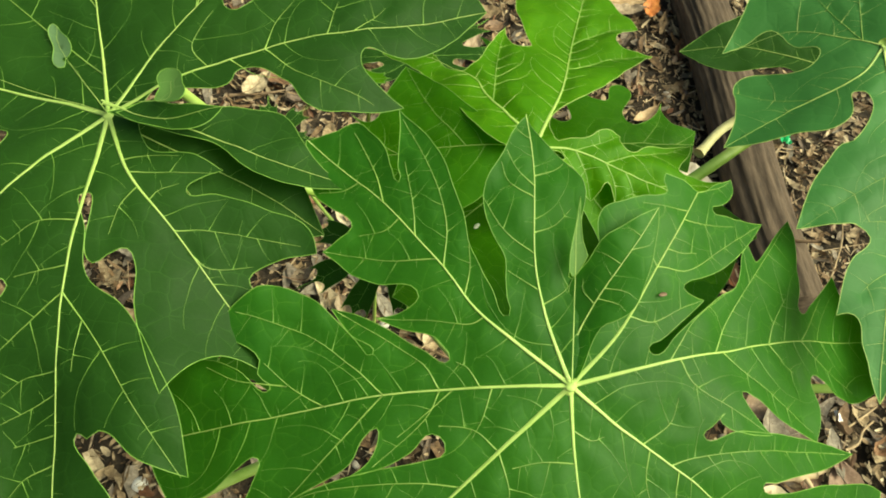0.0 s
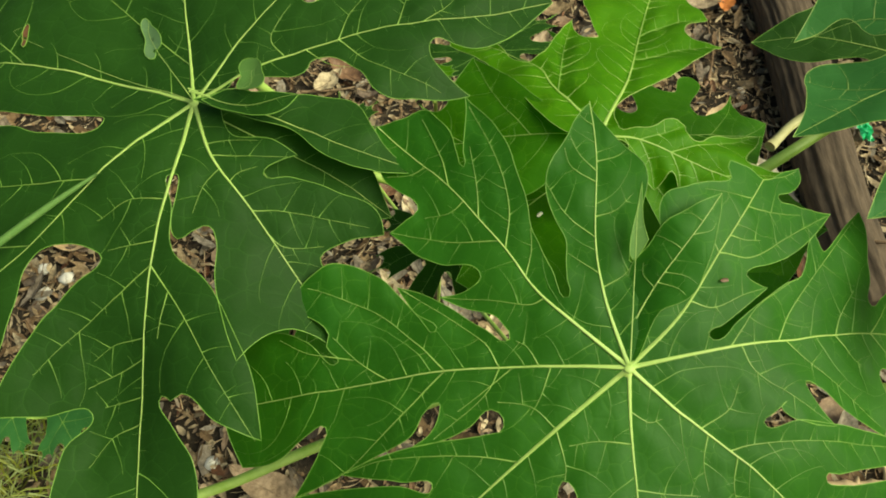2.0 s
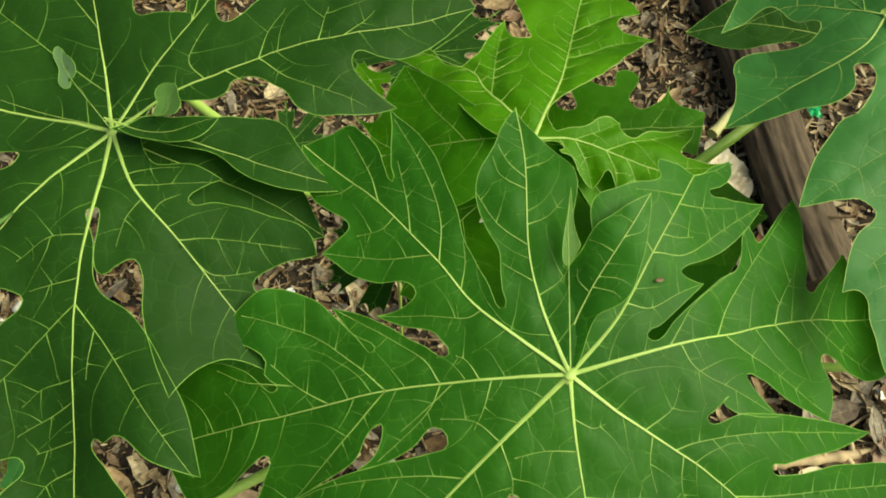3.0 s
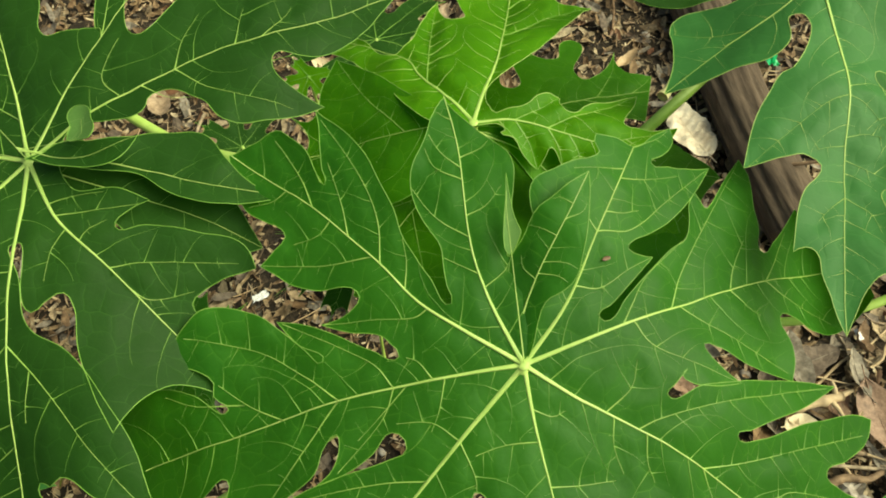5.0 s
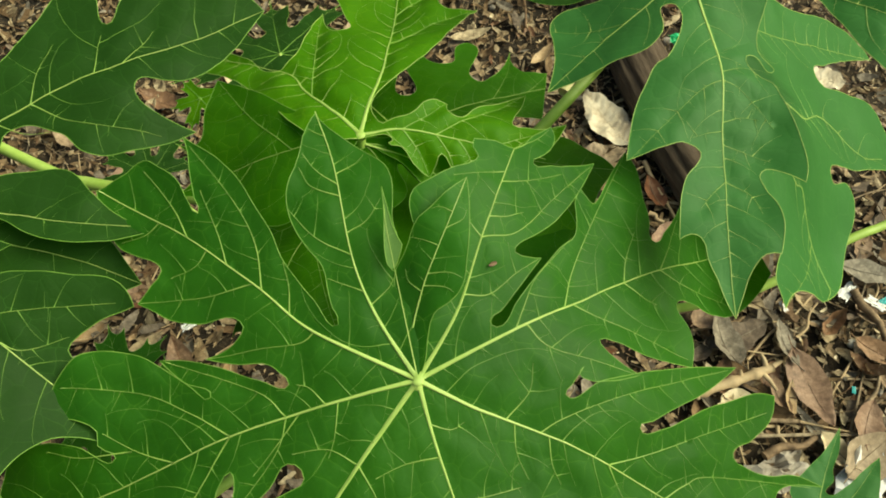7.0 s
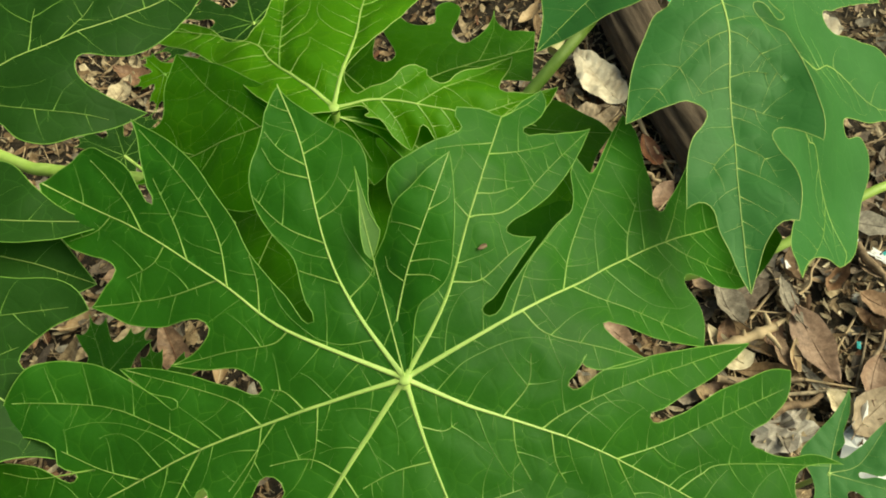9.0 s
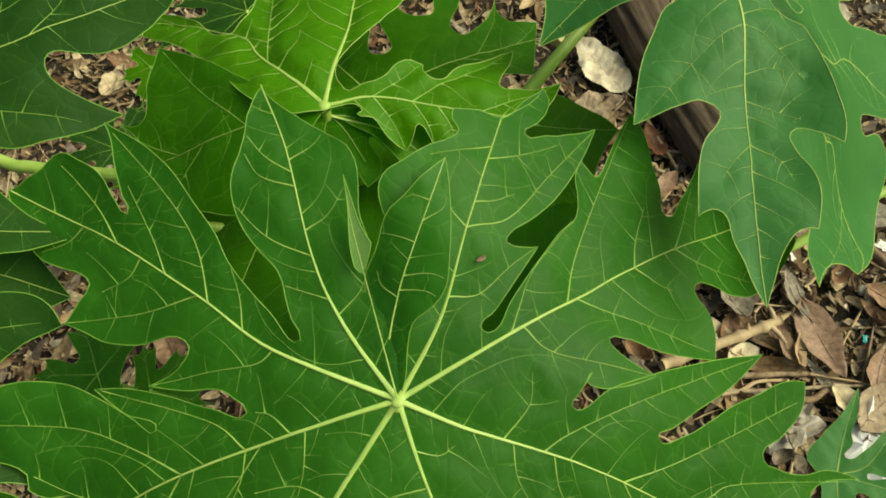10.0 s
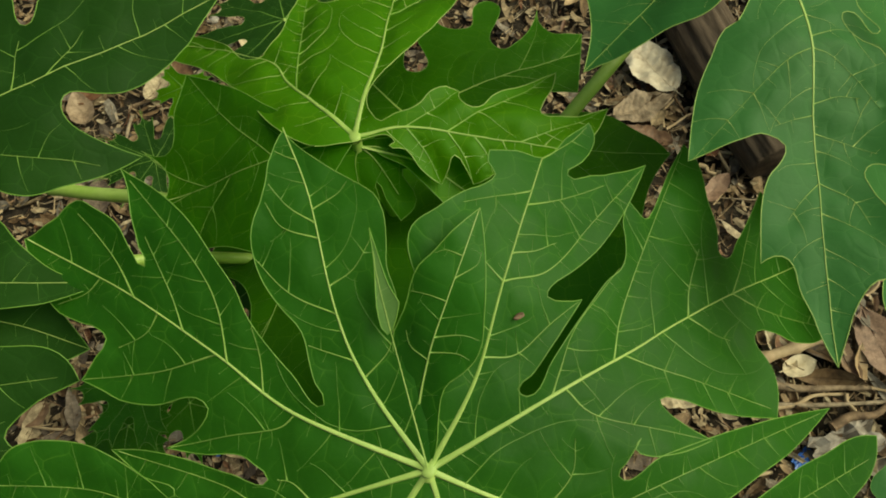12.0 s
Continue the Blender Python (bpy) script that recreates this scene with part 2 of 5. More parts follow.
def wound(poly, q):
    """Whether the edge winds round each point of q, where lobes overlap too."""
    x0, y0 = poly[:, 0], poly[:, 1]
    x1, y1 = np.roll(x0, -1), np.roll(y0, -1)
    total = np.zeros(len(q))
    for s in range(0, len(q), 2000):
        x, y = q[s : s + 2000, 0][:, None], q[s : s + 2000, 1][:, None]
        side = (x1 - x0) * (y - y0) - (x - x0) * (y1 - y0)
        total[s : s + 2000] = ((y0 <= y) & (y1 > y) & (side > 0)).sum(1) - ((y0 > y) & (y1 <= y) & (side < 0)).sum(1)
    return total != 0


def near(q, segs):
    """The distance from each point of q to the nearest of some segments."""
    if not len(segs):
        return np.full(len(q), 1.0)
    best = np.full(len(q), 1e9)
    for s in range(0, len(segs), 64):
        a, b = segs[s : s + 64, :2], segs[s : s + 64, 2:]
        ab = b - a
        u = np.clip(((q[:, None] - a) * ab).sum(-1) / ((ab * ab).sum(-1) + 1e-12), 0, 1)
        best = np.minimum(best, np.linalg.norm(q[:, None] - a - u[..., None] * ab, axis=-1).min(1))
    return best


def leaf_height(slope, lifts, q):
    """How the blade rises and hangs: a tilted, bowed sheet, raised or lowered here and there."""
    x, y = q[:, 0], q[:, 1]
    r = np.hypot(x, y) + 1e-9
    k = np.minimum(1, REACH / r)
    z = slope[0] * x + slope[1] * y + (slope[2] * x * x + slope[3] * x * y + slope[4] * y * y) * k * k * np.where(r > REACH, 2 * r / REACH - 1, 1)
    for a, b, w in lifts:
        z = z + w * np.exp(-((x - a) ** 2 + (y - b) ** 2) / 2 / ROUND**2)
    return z


def build_leaf(centre, slope, lifts, lobes, plant, blade=BLADE, label="", thick=1.0, vein=VEIN, fine=VEIN_FINE, wave=1.0, seed=1, grain=0.005, host=None, groove=0.0018, spacing=1.0):
    """One lobed papaya leaf: blade, main veins with their branches, and fine side veins."""
    rng = random.Random(seed)
    marks = [m for lobe in lobes for m in lobe[1]]
    poly = margin_line(marks)
    mains, branches = [], []
    for path, margin, *forks in lobes:
        line = np.array([(p.x, p.y) for p in spline([Vector((0, 0))] + [Vector(polar(a, r)) for a, r in path], 8)])
        mains.append(line)
        tip = line[-1]
        run = np.concatenate([[0], np.cumsum(np.linalg.norm(np.diff(line, axis=0), axis=1))])
        for way in forks[0] if forks else ():
            pts = [np.array(polar(a, r)) for a, r in way]
            d = np.linalg.norm(line - pts[0], axis=1)
            if d.min() < 0.012:
                pts[0] = line[int(d.argmin())]
            branches.append(np.array([(p.x, p.y) for p in spline([Vector(p) for p in pts], 6)]))
        for kind, a, r in () if forks else margin:
            p = np.array(polar(a, r))
            if kind != T or np.linalg.norm(p - tip) < 0.02 or r < 0.05:
                continue
            d = np.linalg.norm(line - p, axis=1)
            k = int(d.argmin())
            back = run[k] - 0.85 * d[k]
            if d[k] < 0.008 or back < 0.1 * run[-1] and d[k] > 0.12:
                continue
            s = line[int(np.abs(run - max(back, 0.12 * run[-1])).argmin())]
            along = line[min(int(np.abs(run - max(back, 0)).argmin()) + 2, len(line) - 1)] - s
            mid = s * 0.5 + p * 0.5 + along * 0.25
            branches.append(np.array([(q.x, q.y) for q in spline([Vector(s), Vector(mid), Vector(p * 0.97 + s * 0.03)], 6)]))
    # side veins leave the main ones alternately, long ones arching to the edge, short ones fading into the net
    stems = mains + branches
    trunks = [np.hstack([l[:-1], l[1:]]) for l in stems]
    twigs, arches = [], []

    joined = []

    def grow(start, heading, turn, steps, step, others):
        way = [start]
        for k in range(steps):
            q = way[-1] + step * np.array([math.cos(heading), math.sin(heading)])
            heading += turn * (0.4 + 1.6 * k / steps) + rng.uniform(-0.1, 0.1)
            if not inside(poly, q[None])[0] or near(q[None], others)[0] < 0.002:
                break
            way.append(q)
            if k > 1 and joined and near(q[None], np.vstack(joined))[0] < 0.0022:
                break
        return np.array(way)

    for i, line in enumerate(stems):
        run = np.concatenate([[0], np.cumsum(np.linalg.norm(np.diff(line, axis=0), axis=1))])
        others = np.vstack([t for j, t in enumerate(trunks) if j != i]) if len(trunks) > 1 else np.zeros((0, 4))
        forks = [b[0] for b in branches]
        for long in (True, False):
            for flip in (-1, 1):
                at = (0.018 if long else 0.008) + rng.random() * 0.012
                while at < run[-1] * 0.96:
                    p = np.array([np.interp(at, run, line[:, 0]), np.interp(at, run, line[:, 1])])
                    k = max(1, min(int(np.searchsorted(run, at)), len(line) - 1))
                    d = line[k] - line[k - 1]
                    way = math.atan2(d[1], d[0])
                    if long:
                        if not forks or min(np.linalg.norm(f - p) for f in forks) > 0.007:
                            w = grow(p, way + flip * radians(rng.uniform(56, 76)), -flip * radians(rng.uniform(2.0, 4.5)), rng.choice((8, 14, 24, 30)), 0.0035, others)
                            if len(w) > 3:
                                arches.append(w)
                                joined.append(np.hstack([w[:-1], w[1:]]))
                        at += rng.uniform(0.017, 0.033) * spacing
                    else:
                        w = grow(p, way + flip * radians(rng.uniform(66, 92)), -flip * radians(rng.uniform(-6, 8)), rng.randint(2, 5), 0.0019, others)
                        if len(w) > 2:
                            twigs.append(w)
                        at += rng.uniform(0.014, 0.030) * spacing
    segs = np.vstack(trunks + [np.hstack([w[:-1], w[1:]]) for w in arches])
    strong = np.vstack(trunks)

    def lift(q):
        z = leaf_height(slope, lifts, q)
        d, e = near(q, strong), near(q, segs)
        z = z + groove * (1 - np.exp(-((d / 0.010) ** 2))) + 0.0010 * (1 - np.exp(-((e / 0.006) ** 2)))
        w = np.array([noise.noise((x * 17 + seed, y * 17, seed)) + 0.45 * noise.noise((x * 45, y * 45 + seed, 3.0)) + 0.12 * noise.noise((x * 110, y * 110, seed + 5.0)) for x, y in q])
        return z + 0.0035 * wave * w * np.minimum(1, np.hypot(q[:, 0], q[:, 1]) / 0.05)

    lo, hi = poly.min(0), poly.max(0)
    grid = []
    for j in range(int((hi[1] - lo[1]) / (grain * 0.87)) + 1):
        for i in range(int((hi[0] - lo[0]) / grain) + 1):
            grid.append((lo[0] + (i + 0.5 * (j % 2) + rng.uniform(-0.15, 0.15)) * grain, lo[1] + (j + rng.uniform(-0.15, 0.15)) * grain * 0.87))
    grid = np.array(grid)
    grid = grid[inside(poly, grid)]
    grid = grid[near(grid, np.hstack([poly, np.roll(poly, -1, axis=0)])) > grain * 0.3]
    n = len(poly)
    ridge, joins = [], []
    for line in stems:
        held = inside(poly, line)
        for k in range(len(line)):
            if held[k]:
                if k and held[k - 1]:
                    joins.append((len(ridge) - 1, len(ridge)))
                ridge.append(line[k])
    ridge = np.array(ridge)
    grid = grid[np.min(np.linalg.norm(grid[:, None] - ridge[None], axis=-1), axis=1) > grain * 0.4]
    verts, _, faces, *_ = delaunay_2d_cdt([Vector(p) for p in np.vstack([poly, grid, ridge])], [(i, (i + 1) % n) for i in range(n)] + [(a + n + len(grid), b + n + len(grid)) for a, b in joins], [], 0, 1e-6)
    flat = np.array([(v.x, v.y) for v in verts])
    middle = np.array([flat[list(f)].mean(0) for f in faces])
    faces = [f for f, keep in zip(faces, wound(poly, middle)) if keep]
    z = lift(flat)
    bm = bmesh.new()
    made = [bm.verts.new((x, y, h)) for (x, y), h in zip(flat, z)]
    for f in faces:
        try:
            bm.faces.new([made[i] for i in f])
        except ValueError:
            pass
    for f in bm.faces:
        f.normal_update()
        if f.normal.z < 0:
            f.normal_flip()
    leaf = part("leaf", bm, blade, host or plant, label)
    leaf.location = centre
    if host:
        leaf.name = "fold"
        leaf.location = Vector(centre) - host.location

    def ribbon(bm, line, r0, r1):
        zz = lift(line)
        m = len(line) - 1
        tube(bm, [(x, y, h + 0.0003) for (x, y), h in zip(line, zz)], [(r1 + (r0 - r1) * (1 - k / m) ** 3.0) * thick for k in range(m + 1)], 6, 0.3)

    if not host:
        bm = bmesh.new()
        bmesh.ops.create_icosphere(bm, subdivisions=2, radius=0.0042 * thick)
        bmesh.ops.transform(bm, matrix=Matrix.Translation((0, 0, float(lift(np.zeros((1, 2)))[0]))) @ Matrix.Diagonal((1, 1, 0.35, 1)), verts=bm.verts)
        part("hub", bm, vein, leaf, "pale knot where the veins meet")
    for line in mains:
        long = min(1.0, np.linalg.norm(line[-1]) / 0.2)
        bm = bmesh.new()
        ribbon(bm, line, 0.0008 + 0.0011 * long, 0.00034)
        part("vein", bm, vein, leaf, "pale yellow-green midrib")
    for line in branches:
        bm = bmesh.new()
        ribbon(bm, line, 0.00056, 0.00016)
        part("side_vein", bm, VEIN_SIDE, leaf)
    bm = bmesh.new()
    for line in arches:
        ribbon(bm, line, 0.00036, 0.00008)
    for line in twigs:
        ribbon(bm, line, 0.00017, 0.00006)
    net = part("venation", bm, fine, leaf)
    tagged(net, "net of fine pale side veins", kind="stuff")
    bm = bmesh.new()
    closed = np.vstack([poly, poly[:1]])
    tube(bm, [(x, y, h) for (x, y), h in zip(closed, lift(closed))], [0.00032] * len(closed), 5)
    part("margin", bm, fine, leaf, "thin pale leaf edge")
    return leaf


def petiole(leaf, points, r0=0.0045, r1=0.0055, mat=PETIOLE):
    """A leaf stalk from its leaf's centre to the stem, points in the world."""
    bm = bmesh.new()
    pts = spline([Vector(p) - leaf.location for p in points], 8)
    m = len(pts) - 1
    tube(bm, pts, [r0 + (r1 - r0) * k / m for k in range(m + 1)], 10)
    return part("petiole", bm, mat, leaf, "smooth pale green leaf stalk")


plant = tagged(new("papaya_plant"), "young papaya plant with large green lobed leaves", "plant")
plant.location = (0.11, 0.40, 0)
bm = bmesh.new()
tube(bm, spline([(0, 0, -0.02), (0.01, 0.01, 0.4), (-0.005, 0.0, 0.8), (0, 0, 1.06)], 10), [0.034 - 0.016 * k / 30 for k in range(31)], 14)
part("stem", bm, BARK, plant, "grey-brown papaya stem")
plant_shift = plant.location.copy()
plant.location = (0, 0, 0)
for ob in plant.children:
    ob.location = plant_shift
CROWN = (0.11, 0.40, 1.03)

lobe_a = (
    [(120.7, 0.049), (115.4, 0.088), (108.0, 0.149), (107.4, 0.19)],
    [(N, 99.6, 0.0690), (B, 93.6, 0.0814), (B, 94.7, 0.1004), (B, 93.5, 0.1140), (B, 93.0, 0.1284), (T, 94.5, 0.1388), (B, 98.2, 0.1492), (B, 103.3, 0.1637), (B, 106.2, 0.1764), (T, 107.6, 0.1882), (B, 111.1, 0.1790), (B, 115.0, 0.1649), (B, 121.2, 0.1514), (B, 123.8, 0.1439), (B, 126.5, 0.1293), (B, 127.8, 0.1112), (B, 128.2, 0.0934), (B, 132.7, 0.0821), (B, 138.4, 0.0712)],
    [[(115.0, 0.0860), (123.6, 0.1124), (124.8, 0.1394)], [(111.9, 0.1029), (104.2, 0.1048), (97.5, 0.1165)], [(109.0, 0.1266), (116.0, 0.1417), (116.4, 0.1583)], [(107.3, 0.1430), (102.2, 0.1452), (99.5, 0.1501)], [(117.4, 0.0651), (126.2, 0.0769), (129.6, 0.0865)], [(120.7, 0.0548), (104.7, 0.0585), (98.5, 0.0647)], [(108.0, 0.1372), (112.7, 0.1490), (114.1, 0.1654)], [(106.5, 0.1689), (108.5, 0.1732), (110.3, 0.1797)]],
)
lobe_b = (
    [(152.6, 0.075), (146.8, 0.127), (144.7, 0.195), (145.0, 0.267)],
    [(N, 143.9, 0.0618), (B, 140.7, 0.0849), (B, 138.0, 0.1044), (B, 135.7, 0.1205), (B, 132.6, 0.1353), (B, 130.8, 0.1562), (B, 129.4, 0.1777), (B, 129.4, 0.1936), (B, 129.9, 0.2101), (T, 131.0, 0.2316), (B, 132.2, 0.2223), (B, 134.7, 0.2097), (B, 137.8, 0.1963), (N, 139.8, 0.1869), (B, 139.1, 0.1981), (B, 137.1, 0.2163), (B, 137.3, 0.2331), (B, 137.9, 0.2461), (B, 141.8, 0.2556), (T, 145.2, 0.2687), (B, 151.1, 0.2349), (B, 151.7, 0.2155), (B, 151.6, 0.2002), (N, 152.5, 0.1942), (B, 155.7, 0.1971), (T, 159.5, 0.2040), (B, 160.3, 0.1888), (B, 161.2, 0.1775), (B, 160.8, 0.1558), (B, 158.6, 0.1414), (N, 157.4, 0.1316), (B, 159.0, 0.1232), (B, 162.7, 0.1255), (T, 168.5, 0.1466), (B, 169.4, 0.1230), (B, 169.4, 0.1009), (B, 171.8, 0.0937)],
    [[(144.6, 0.1868), (141.6, 0.2055), (139.7, 0.2293), (139.1, 0.2427)], [(145.0, 0.1157), (137.8, 0.1393), (133.4, 0.1691), (131.3, 0.2239)], [(145.2, 0.1652), (149.4, 0.1715), (153.1, 0.1859)], [(144.8, 0.2104), (147.7, 0.2185), (150.5, 0.2329)], [(147.0, 0.1280), (154.6, 0.1578), (159.3, 0.2023)], [(151.0, 0.0709), (159.6, 0.0832), (164.6, 0.1108), (168.3, 0.1439)], [(146.3, 0.1535), (140.8, 0.1674), (136.0, 0.1961)], [(146.9, 0.0935), (141.9, 0.1040), (136.5, 0.1172)]],
)
lobe_c = (
    [(-171.0, 0.055), (-170.8, 0.131), (-168.7, 0.215), (-168.8, 0.29)],
    [(N, 176.6, 0.0865), (B, 174.2, 0.1082), (B, 170.5, 0.1361), (B, 169.2, 0.1628), (T, 169.4, 0.1801), (B, 172.2, 0.1682), (B, 175.3, 0.1552), (N, 178.2, 0.1416), (B, 174.0, 0.1607), (B, 170.7, 0.1792), (B, 169.1, 0.1936), (B, 168.8, 0.2126), (B, 169.9, 0.2328), (B, 172.6, 0.2451), (B, 174.9, 0.2536), (B, 177.4, 0.2541), (B, 178.8, 0.2464), (B, 180.0, 0.2320), (B, -178.3, 0.2224), (B, -176.1, 0.2229), (N, -173.7, 0.2127), (B, -176.7, 0.2385), (B, -178.4, 0.2689), (T, -177.1, 0.3009), (B, -173.3, 0.3148), (T, -160.6, 0.2961), (B, -159.5, 0.2659), (B, -161.4, 0.2407), (N, -162.1, 0.2220), (B, -158.7, 0.2280), (T, -152.8, 0.2586), (B, -153.2, 0.2137), (B, -153.7, 0.1824), (B, -155.0, 0.1593), (B, -160.3, 0.1460)],
    [[(-171.1, 0.1303), (-178.9, 0.1564), (175.8, 0.1917), (174.7, 0.2475)], [(-171.3, 0.0865), (177.5, 0.1104), (169.6, 0.1757)], [(-169.7, 0.0861), (-161.6, 0.1059), (-157.7, 0.1237)], [(-171.2, 0.1326), (-158.3, 0.1753), (-153.2, 0.2137), (-153.1, 0.2554)], [(-172.0, 0.0891), (-160.5, 0.1040), (-152.2, 0.1450)], [(-169.1, 0.1771), (-173.7, 0.1964), (-177.9, 0.2190)], [(-170.6, 0.0631), (178.7, 0.0730), (176.8, 0.0815)], [(-174.1, 0.2010), (-175.1, 0.2375), (-177.3, 0.2629)], [(-169.8, 0.0525), (-153.5, 0.0646), (-146.2, 0.0758)]],
)
lobe_d = (
    [(-132.2, 0.098), (-131.9, 0.14), (-132.5, 0.192), (-134.1, 0.229)],
    [(N, -161.6, 0.1365), (B, -159.0, 0.1365), (B, -153.9, 0.1461), (T, -152.3, 0.1620), (B, -151.0, 0.1374), (B, -151.8, 0.1180), (N, -155.1, 0.1001), (B, -146.6, 0.0959), (B, -147.3, 0.1104), (B, -151.6, 0.1497), (B, -153.1, 0.1828), (T, -153.4, 0.2171), (B, -150.4, 0.1985), (B, -146.3, 0.1763), (N, -141.2, 0.1574), (B, -145.4, 0.1773), (B, -149.6, 0.2083), (B, -153.0, 0.2515), (T, -154.8, 0.3059), (B, -144.4, 0.256), (T, -134.4, 0.249), (B, -125.9, 0.179), (N, -121.7, 0.157), (T, -116.2, 0.188), (B, -111.9, 0.146)],
    [[(-131.6, 0.0965), (-142.9, 0.1229), (-151.9, 0.1795), (-153.1, 0.2116)], [(-131.1, 0.0649), (-149.6, 0.0731), (-157.0, 0.0949)], [(-130.3, 0.0655), (-116.2, 0.0762), (-112.1, 0.0851)]],
)
lobe_e = (
    [(-78.2, 0.038), (-76.3, 0.083), (-76.2, 0.129), (-76.2, 0.169)],
    [(B, -111.9, 0.097), (N, -113.1, 0.086), (B, -104.6, 0.09), (B, -101.3, 0.118), (T, -101.0, 0.154), (N, -91.6, 0.133), (T, -88.3, 0.175), (B, -82.6, 0.15), (T, -76.2, 0.173), (B, -71.9, 0.15), (T, -62.2, 0.176), (B, -61.8, 0.141)],
    [[(-79.1, 0.0484), (-103.6, 0.0516), (-119.9, 0.0661)], [(-77.1, 0.0773), (-61.2, 0.0830), (-46.2, 0.0940)], [(-79.7, 0.0296), (-58.0, 0.0368), (-42.7, 0.0398)]],
)
lobe_f = (
    [(-26.7, 0.04), (-23.2, 0.089), (-23.3, 0.142), (-24.3, 0.198), (-25.6, 0.256)],
    [(N, -57.8, 0.122), (B, -50.7, 0.147), (T, -45.8, 0.183), (B, -39.1, 0.167), (N, -29.5, 0.208), (T, -29.5, 0.26), (B, -23.3, 0.276), (T, -18.4, 0.321), (B, -17.2, 0.292), (T, -10.8, 0.3529), (B, -10.5, 0.3190), (B, -12.2, 0.2858), (B, -12.2, 0.2594), (N, -11.5, 0.2484), (B, -7.0, 0.2719), (B, -2.4, 0.2997), (T, 1.3, 0.3104), (B, 1.2, 0.2879), (B, -1.3, 0.2516), (B, -3.5, 0.2261), (B, -6.9, 0.2028), (B, -10.3, 0.1825), (N, -12.0, 0.1611), (B, -9.5, 0.1718), (B, -5.1, 0.1936), (B, -0.6, 0.2253), (T, 5.2, 0.2693), (B, 4.7, 0.2341), (B, 3.4, 0.1935), (B, 1.5, 0.1619), (B, -2.0, 0.1295)],
    [[(-23.6, 0.1393), (-14.2, 0.1852), (-1.7, 0.2958)], [(-23.1, 0.0885), (-15.7, 0.1019), (-6.8, 0.1363), (4.6, 0.2589)], [(-22.2, 0.0639), (-7.1, 0.0773), (5.9, 0.0818)], [(-25.0, 0.0692), (-36.3, 0.0791), (-42.0, 0.0949)], [(-23.8, 0.0934), (-32.1, 0.1045), (-35.6, 0.1153)], [(-23.7, 0.1415), (-26.8, 0.1527), (-29.4, 0.1617)], [(-24.1, 0.1904), (-19.6, 0.2060), (-16.1, 0.2294), (-11.4, 0.3382)]],
)
lobe_g = (
    [(22.8, 0.061), (23.9, 0.13), (25.0, 0.195), (24.9, 0.287), (24.8, 0.352)],
    [(N, -7.0, 0.1031), (B, -3.5, 0.1078), (T, 2.6, 0.1187), (B, -0.1, 0.1142), (B, -1.7, 0.1195), (B, -1.7, 0.1358), (T, 1.1, 0.1640), (B, 4.5, 0.1485), (B, 8.2, 0.1390), (N, 11.2, 0.1378), (B, 10.5, 0.1481), (B, 7.7, 0.1638), (B, 5.6, 0.1834), (T, 4.3, 0.2184), (B, 9.2, 0.2269), (B, 13.6, 0.2290), (B, 16.8, 0.2256), (N, 18.3, 0.2318), (B, 17.2, 0.2460), (B, 15.3, 0.2596), (B, 14.6, 0.2879), (T, 20.4, 0.377), (B, 26.4, 0.367), (B, 30.9, 0.321), (T, 34.8, 0.311), (B, 31.4, 0.262), (N, 30.5, 0.2366), (B, 34.1, 0.2475), (B, 38.6, 0.2604), (B, 42.6, 0.2757), (T, 45.6, 0.2776), (B, 44.6, 0.2477), (B, 43.1, 0.2230), (B, 42.1, 0.2075), (N, 42.2, 0.2002), (B, 44.0, 0.1996), (T, 45.8, 0.2001), (B, 44.6, 0.1857), (B, 41.5, 0.1754), (B, 39.3, 0.1664), (B, 39.1, 0.1478), (B, 37.3, 0.1216), (B, 34.8, 0.0998), (B, 31.8, 0.0842), (B, 28.0, 0.0743)],
    [[(23.9, 0.1249), (32.7, 0.1460), (40.1, 0.1968), (45.3, 0.2730)], [(21.7, 0.0771), (29.5, 0.0905), (36.1, 0.1131), (39.3, 0.1616)], [(22.8, 0.1308), (16.6, 0.1521), (6.0, 0.2162)], [(19.1, 0.0835), (10.5, 0.1000), (1.3, 0.1595)], [(24.2, 0.2313), (20.6, 0.2507), (16.6, 0.2962)], [(24.7, 0.2329), (28.1, 0.2506), (32.4, 0.2852)], [(24.1, 0.1835), (29.5, 0.2002), (33.3, 0.2233)], [(23.6, 0.1882), (20.3, 0.1975), (18.4, 0.2076)]],
)
